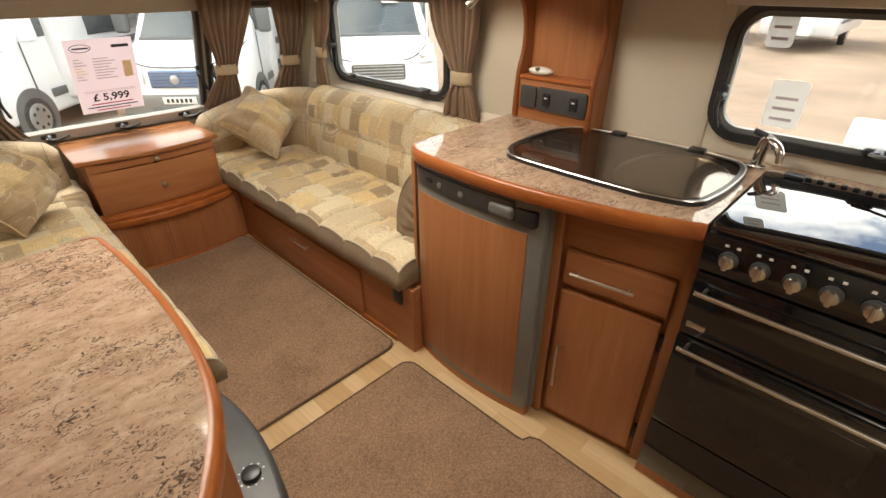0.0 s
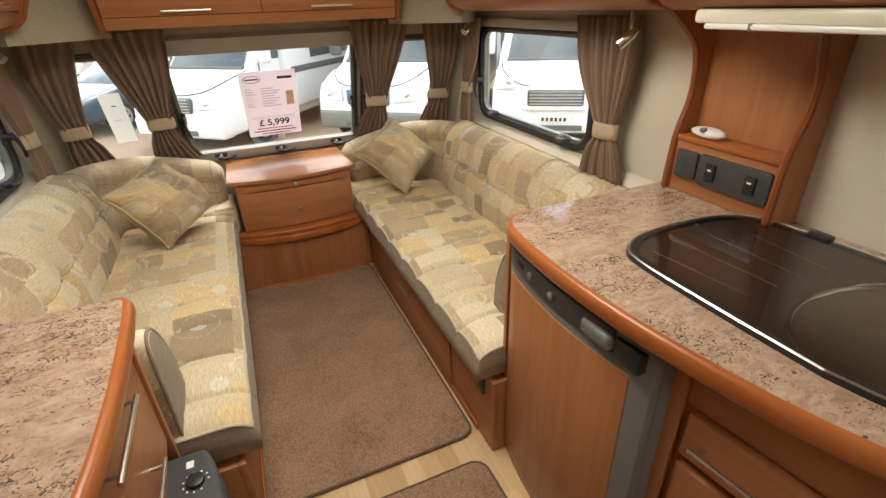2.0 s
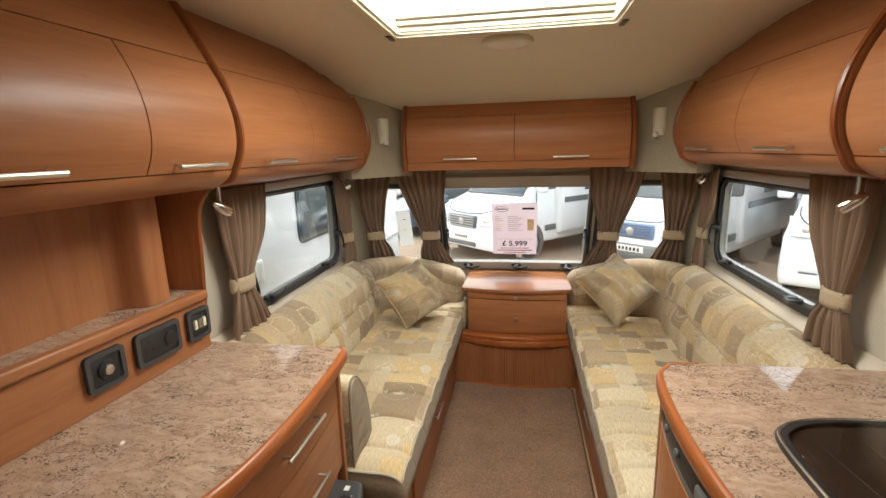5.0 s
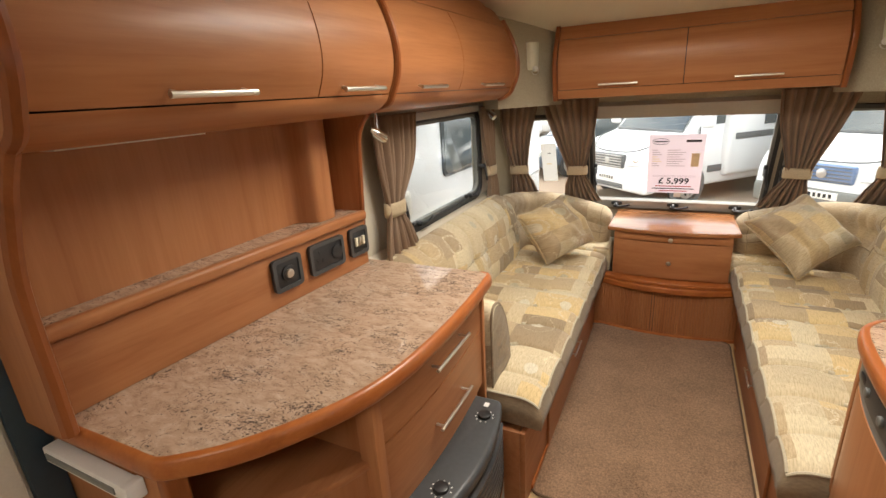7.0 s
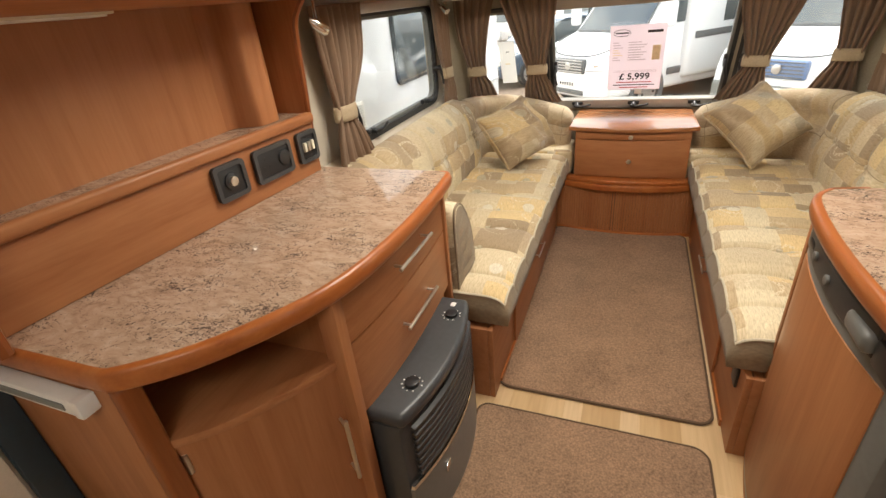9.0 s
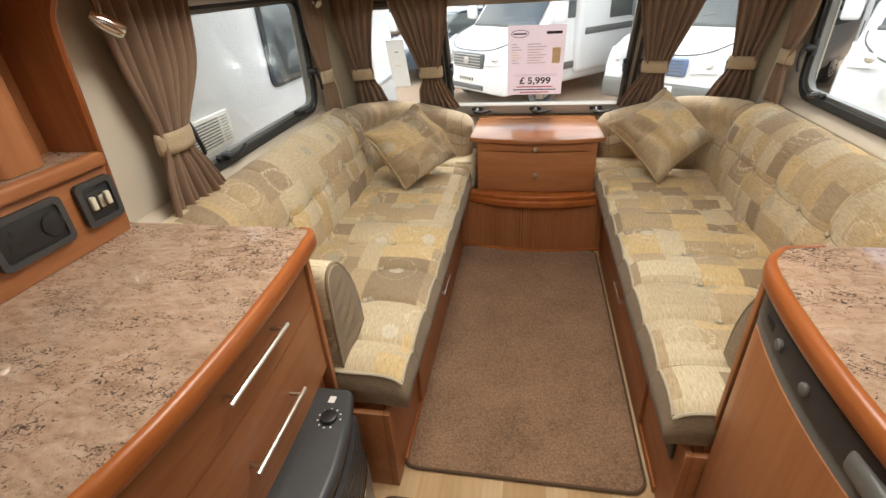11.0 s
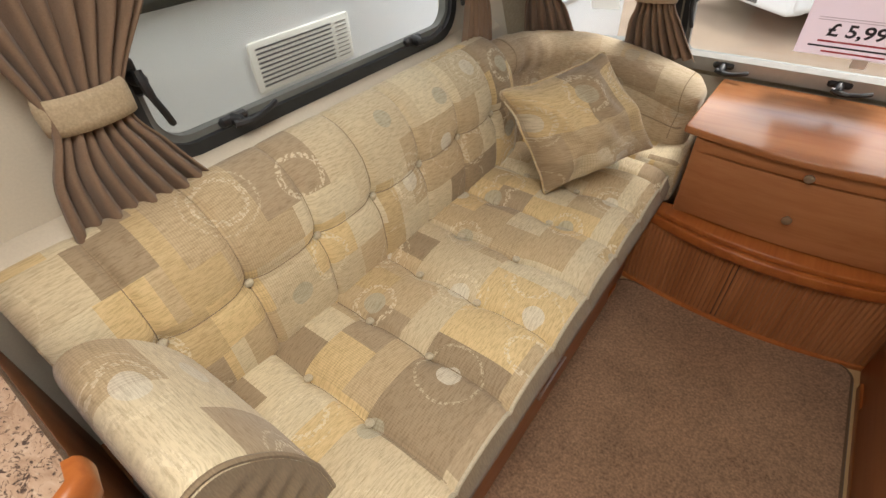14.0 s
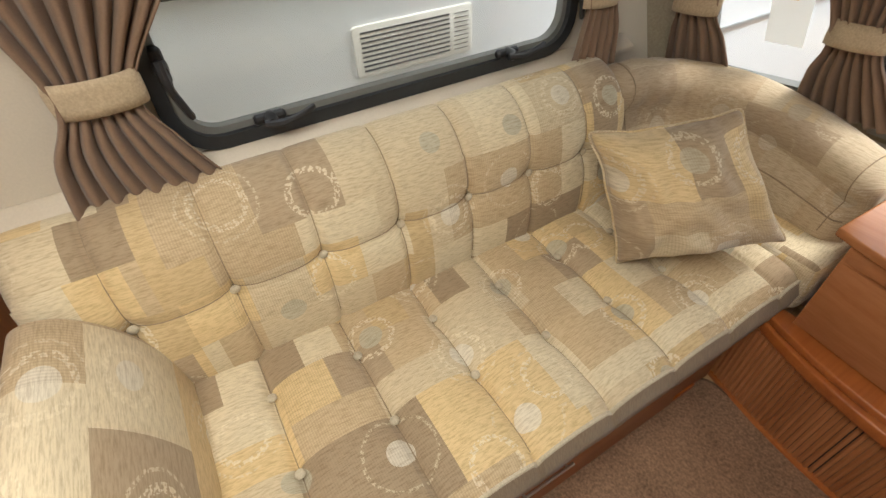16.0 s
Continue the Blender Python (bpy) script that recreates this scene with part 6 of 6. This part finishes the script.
def van(at, heading, label, grille_mat, modern, coach, box_grille):
    """A van with its nose at the origin towards -y, on the ground at z = 0."""
    v = thing("motorhome", (0, 0, 0), label, "motorhome", "parked motorhomes")
    prof = [(0.0, 0.30), (-0.02, 0.55), (0.02, 0.80), (0.10, 1.0), (0.45, 1.18), (0.95, 1.32), (1.62, 2.10), (1.9, 2.24), (5.2, 2.3), (5.2, 0.32)]
    part("body", shaped(prof, 2.05, 0.09, 0.10), VANWHITE, v)
    if coach:
        part("coach_body", shaped([(1.75, 0.45), (1.75, 1.9), (1.35, 2.25), (1.40, 2.72), (1.7, 2.85), (6.4, 2.85), (6.4, 0.45)], 2.26, 0.10), VANWHITE, v)
        for s in (-1, 1):
            part("side_window", box(s * 1.125, s * 1.14, 2.6, 4.6, 1.35, 1.95, 0.005), CARGLASS, v)
            part("stripe", box(s * 1.125, s * 1.138, 1.9, 6.3, 1.12, 1.24, 0.003), VANGREY, v)
    ws = [(-0.83, 0.93, 1.345), (0.83, 0.93, 1.345), (0.74, 1.60, 2.115), (-0.74, 1.60, 2.115)]
    part("windscreen", loft([[(x, y - d * 0.75, z + d * 0.65) for x, y, z in ws] for d in (0.0, 0.02)], True, True), CARGLASS, v, "dark windscreen")
    for x in (-0.35, 0.3):
        part("wiper", tube([(x, 0.97, 1.40), (x + 0.55, 1.02, 1.47)], 0.012, 6), VANGREY, v)
    z0, z1, w_ = (0.72, 0.97, 0.44) if box_grille else (0.70, 0.96, 0.40)
    g = part("grille", box(-w_, w_, -0.045, 0.06, z0, z1, 0.03, 3), grille_mat, v)
    for k in range(5):
        z = z0 + 0.03 + (z1 - z0 - 0.06) * k / 4
        part("grille_bar", box(-w_ + 0.03, w_ - 0.03, -0.053, -0.04, z - 0.008, z + 0.008, 0.003), VANGREY if not modern else ALLOY, g)
    if box_grille:
        part("grille_surround", ring(round_rect(-w_ - 0.07, w_ + 0.07, z0 - 0.06, z1 + 0.05, 0.08), round_rect(-w_, w_, z0, z1, 0.04), lambda a, b, d: (a, -0.03 - d, b), -0.02, 0.03), VANWHITE, v, "white grille surround")
    else:
        part("badge", disc((0, -0.05, (z0 + z1) / 2), (0, -1, 0), 0.07, 0.015, 20, 0.004), ALLOY, g, "round badge")
    for s in (-1, 1):
        hl = [(s * 0.60, 0.0, 0.98), (s * 0.95, 0.12, 0.96), (s * 0.99, 0.40, 1.22), (s * 0.80, 0.22, 1.12)]
        if not box_grille:
            hl = [(s * 0.48, -0.01, 0.76), (s * 0.95, 0.06, 0.78), (s * 0.98, 0.20, 1.04), (s * 0.52, 0.06, 0.97)]
        h_ = part("headlight", loft([[(x, y - d, z + d * 0.3) for x, y, z in hl] for d in (0.0, 0.05)], True, True), LAMPGLASS, v, "clear headlight")
        part("reflector", disc((s * 0.74, -0.02, (hl[0][2] + hl[2][2]) / 2), (0, -1, 0.2), 0.06, 0.03, 14, 0.01), CHROME, h_)
        part("mirror", box(s * 1.08, s * 1.30, 1.05, 1.20, 1.40, 1.80, 0.05, 3), VANWHITE if modern else VANGREY, v)
        part("door_window", box(s * 0.94, s * 1.0, 1.25, 2.0, 1.42, 1.95, 0.01), CARGLASS, v)
        part("fog_lamp", box(s * 0.55, s * 0.78, -0.04, 0.02, 0.40, 0.50, 0.02), VANGREY, v)
        wheel(v, (s * 0.93, 0.95, 0.33), (s, 0, 0))
        part("wheel_arch", disc((s * 1.005, 0.95, 0.35), (s, 0, 0), 0.42, 0.02, 28), VANGREY, v)
        wheel(v, (s * 0.93, 4.5, 0.33), (s, 0, 0))
    part("bonnet_seam", tube(smooth_line([(-0.93, 0.90, 1.30), (-0.86, 0.45, 1.19), (-0.55, 0.12, 1.03), (0.0, 0.07, 0.99), (0.55, 0.12, 1.03), (0.86, 0.45, 1.19), (0.93, 0.90, 1.30)], 5), 0.012, 6), VANGREY, v, "dark bonnet gap")
    part("scuttle", tube([(-0.85, 0.92, 1.325), (0.85, 0.92, 1.325)], 0.035, 8), VANGREY, v, "dark scuttle panel")
    for s in (-1, 1):
        part("door_seam", box(s * 1.015, s * 1.03, 1.12, 1.135, 0.5, 1.4, 0), VANGREY, v)
        part("side_trim", box(s * 1.015, s * 1.035, 1.4, 5.0, 0.55, 0.68, 0.01), VANGREY if modern else GREYP, v)
    part("bumper", box(-1.0, 1.0, -0.05, 0.25, 0.28, 0.60 if not box_grille else 0.5, 0.06, 4), VANWHITE if modern else GREYP, v, "moulded bumper")
    part("lower_intake", box(-0.45, 0.45, -0.062, 0.0, 0.33, 0.42, 0.01), VANGREY, v)
    pl = part("number_plate", box(-0.26, 0.26, -0.066, -0.05, 0.46, 0.57, 0.004), WHITEP, v)
    for k in range(6):
        part("plate_bar", box(-0.20 + 0.07 * k, -0.16 + 0.07 * k, -0.069, -0.066, 0.485, 0.545, 0), INK, pl)
    part("screen_card", loft([[(x, y - d, z + d) for x, y, z in ((0.2, 1.28, 1.78), (0.5, 1.28, 1.78), (0.5, 1.44, 1.98), (0.2, 1.44, 1.98))] for d in (0.035, 0.04)], True, True), WHITEP, v, "white card behind the windscreen")
    a = math.degrees(math.atan2(heading[0], -heading[1]))
    v.matrix_basis = pose(at[0], at[1], GZ, 0, 0, a)
    return v


# nose centres and headings
van((-1.19, 9.91), (-0.684, -0.73), "white coachbuilt motorhome with grey side stripe parked on the yard", VANGREY, True, True, False)
van((1.93, 8.71), (-0.672, -0.741), "older white van motorhome with blue grille parked on the yard", VANBLUE, False, True, False)
van((4.50, 6.84), (-0.57, -0.82), "white van motorhome with boxy grille parked on the yard", VANGREY, True, True, True)

car = thing("estate_car", (0, 0, 0), "slate blue estate car parked on the yard", "car")
part("body", shaped([(0, 0.28), (-0.03, 0.55), (0.05, 0.72), (1.0, 0.92), (1.15, 0.95), (4.5, 0.98), (4.55, 0.3)], 1.8, 0.09, 0.0), CARBLUE, car)
part("cabin", shaped([(1.05, 0.93), (1.85, 1.42), (3.9, 1.45), (4.5, 0.97)], 1.62, 0.06, 0.16), CARGLASS, car)
part("roof", shaped([(1.85, 1.41), (2.0, 1.47), (3.85, 1.49), (3.95, 1.44)], 1.40, 0.02, 0.0), CARBLUE, car)
for s in (-1, 1):
    part("headlight", box(s * 0.5, s * 0.86, -0.03, 0.12, 0.58, 0.72, 0.03), LAMPGLASS, car)
    part("mirror", box(s * 0.9, s * 1.05, 1.35, 1.45, 0.95, 1.08, 0.03), CARBLUE, car)
    for y in (0.85, 3.6):
        wheel(car, (s * 0.82, y, 0.32), (s, 0, 0), 0.32)
part("number_plate", box(-0.26, 0.26, -0.05, -0.03, 0.42, 0.52, 0.004), WHITEP, car)
car.matrix_basis = pose(-3.7, 12.6, GZ, 0, 0, math.degrees(math.atan2(-0.72, 0.69)))

nb = thing("neighbour_caravan", (-2.7, 2.6, GZ), "white caravan parked close alongside", "caravan", "parked caravans")
part("body", box(-3.8, -1.64, 0.6, 6.4, -0.25, 2.15, 0.08, 4), VANWHITE, nb)
for y0, y1, z0, z1 in ((1.72, 2.71, 1.015, 1.62), (3.47, 4.55, 0.845, 1.42)):
    w_ = part("window", prism(round_rect(y0, y1, z0, z1, 0.06), "x", -1.642, -1.615, 0.006), CARGLASS, nb, "dark tinted window")
    part("window_trim", ring(round_rect(y0 - 0.02, y1 + 0.02, z0 - 0.02, z1 + 0.02, 0.07), round_rect(y0, y1, z0, z1, 0.06), lambda u, v, d: (-1.64 + d, u, v), 0.0, 0.015), RUBBER, w_)
vn = part("fridge_vent", prism(round_rect(2.45, 2.92, 0.665, 0.835, 0.015), "x", -1.642, -1.628, 0.004), WHITEP, nb, "white louvred fridge vent")
for k in range(9):
    z = 0.685 + 0.0155 * k
    part("vent_slot", box(-1.6285, -1.6265, 2.475, 2.82, z, z + 0.006, 0), VANGREY, vn)
    part("vent_slot", box(-1.6285, -1.6265, 2.84, 2.90, z, z + 0.003, 0), GREYP, vn)
part("skirt_rail", box(-1.65, -1.625, 0.7, 6.3, 0.40, 0.44, 0.006), ALLOY, nb)
for y in (3.2, 4.0):
    wheel(nb, (-1.75, y, GZ + 0.33), (1, 0, 0))


def far_caravan(at, turn, tone):
    c = thing("caravan", (0, 0, 0), "white touring caravan standing far across the yard", "caravan", "parked caravans")
    part("body", shaped([(0, 0.45), (-0.15, 0.9), (0.1, 1.6), (0.5, 2.45), (5.3, 2.5), (5.6, 1.6), (5.6, 0.45)], 2.2, 0.12, 0.0), VANWHITE, c)
    part("front_window", loft([[(x, y - d, z) for x, y, z in ((-0.8, -0.08, 1.15), (0.8, -0.08, 1.15), (0.75, 0.16, 1.75), (-0.75, 0.16, 1.75))] for d in (0.0, 0.04)], True, True), CARGLASS, c)
    for s in (-1, 1):
        for y in (0.7, 3.4):
            part("side_window", box(s * 1.08, s * 1.115, y, y + 1.1, 1.2, 1.75, 0.01), CARGLASS, c)
        wheel(c, (s * 0.95, 3.1, 0.33), (s, 0, 0))
        part("stripe", box(s * 1.09, s * 1.112, 0.4, 5.2, 0.85, 0.95, 0.003), tone, c)
    part("tow_frame", tube([(-0.4, 0.0, 0.45), (0, -1.2, 0.45), (0.4, 0.0, 0.45)], 0.04, 8), ALLOY, c)
    part("hitch_cover", box(-0.16, 0.16, -1.3, -0.55, 0.48, 0.74, 0.09, 4), VANWHITE, c, "rounded white hitch cover")
    part("gas_locker", box(-0.5, 0.5, -0.5, 0.0, 0.5, 0.95, 0.05, 3), VANWHITE, c)
    c.matrix_basis = pose(*at, GZ, 0, 0, turn)
    return c


far_caravan((5.4, 0.15), 184, VANGREY)
for k, (x, y, a) in enumerate(((20, -3, -80), (20.5, 0.4, -85), (20, 4, -90), (20.5, 7.5, -92), (20, 11, -88), (21, -7, -90))):
    far_caravan((x, y), a, VANBLUE if k % 2 else VANGREY)
for k, (x, y) in enumerate(((-9, 19), (-5.6, 20), (-2.0, 20.5), (1.6, 20), (5.2, 20.5), (8.8, 20))):
    far_caravan((x, y), (k * 7) % 12 - 6, REDINK if k == 1 else VANGREY)
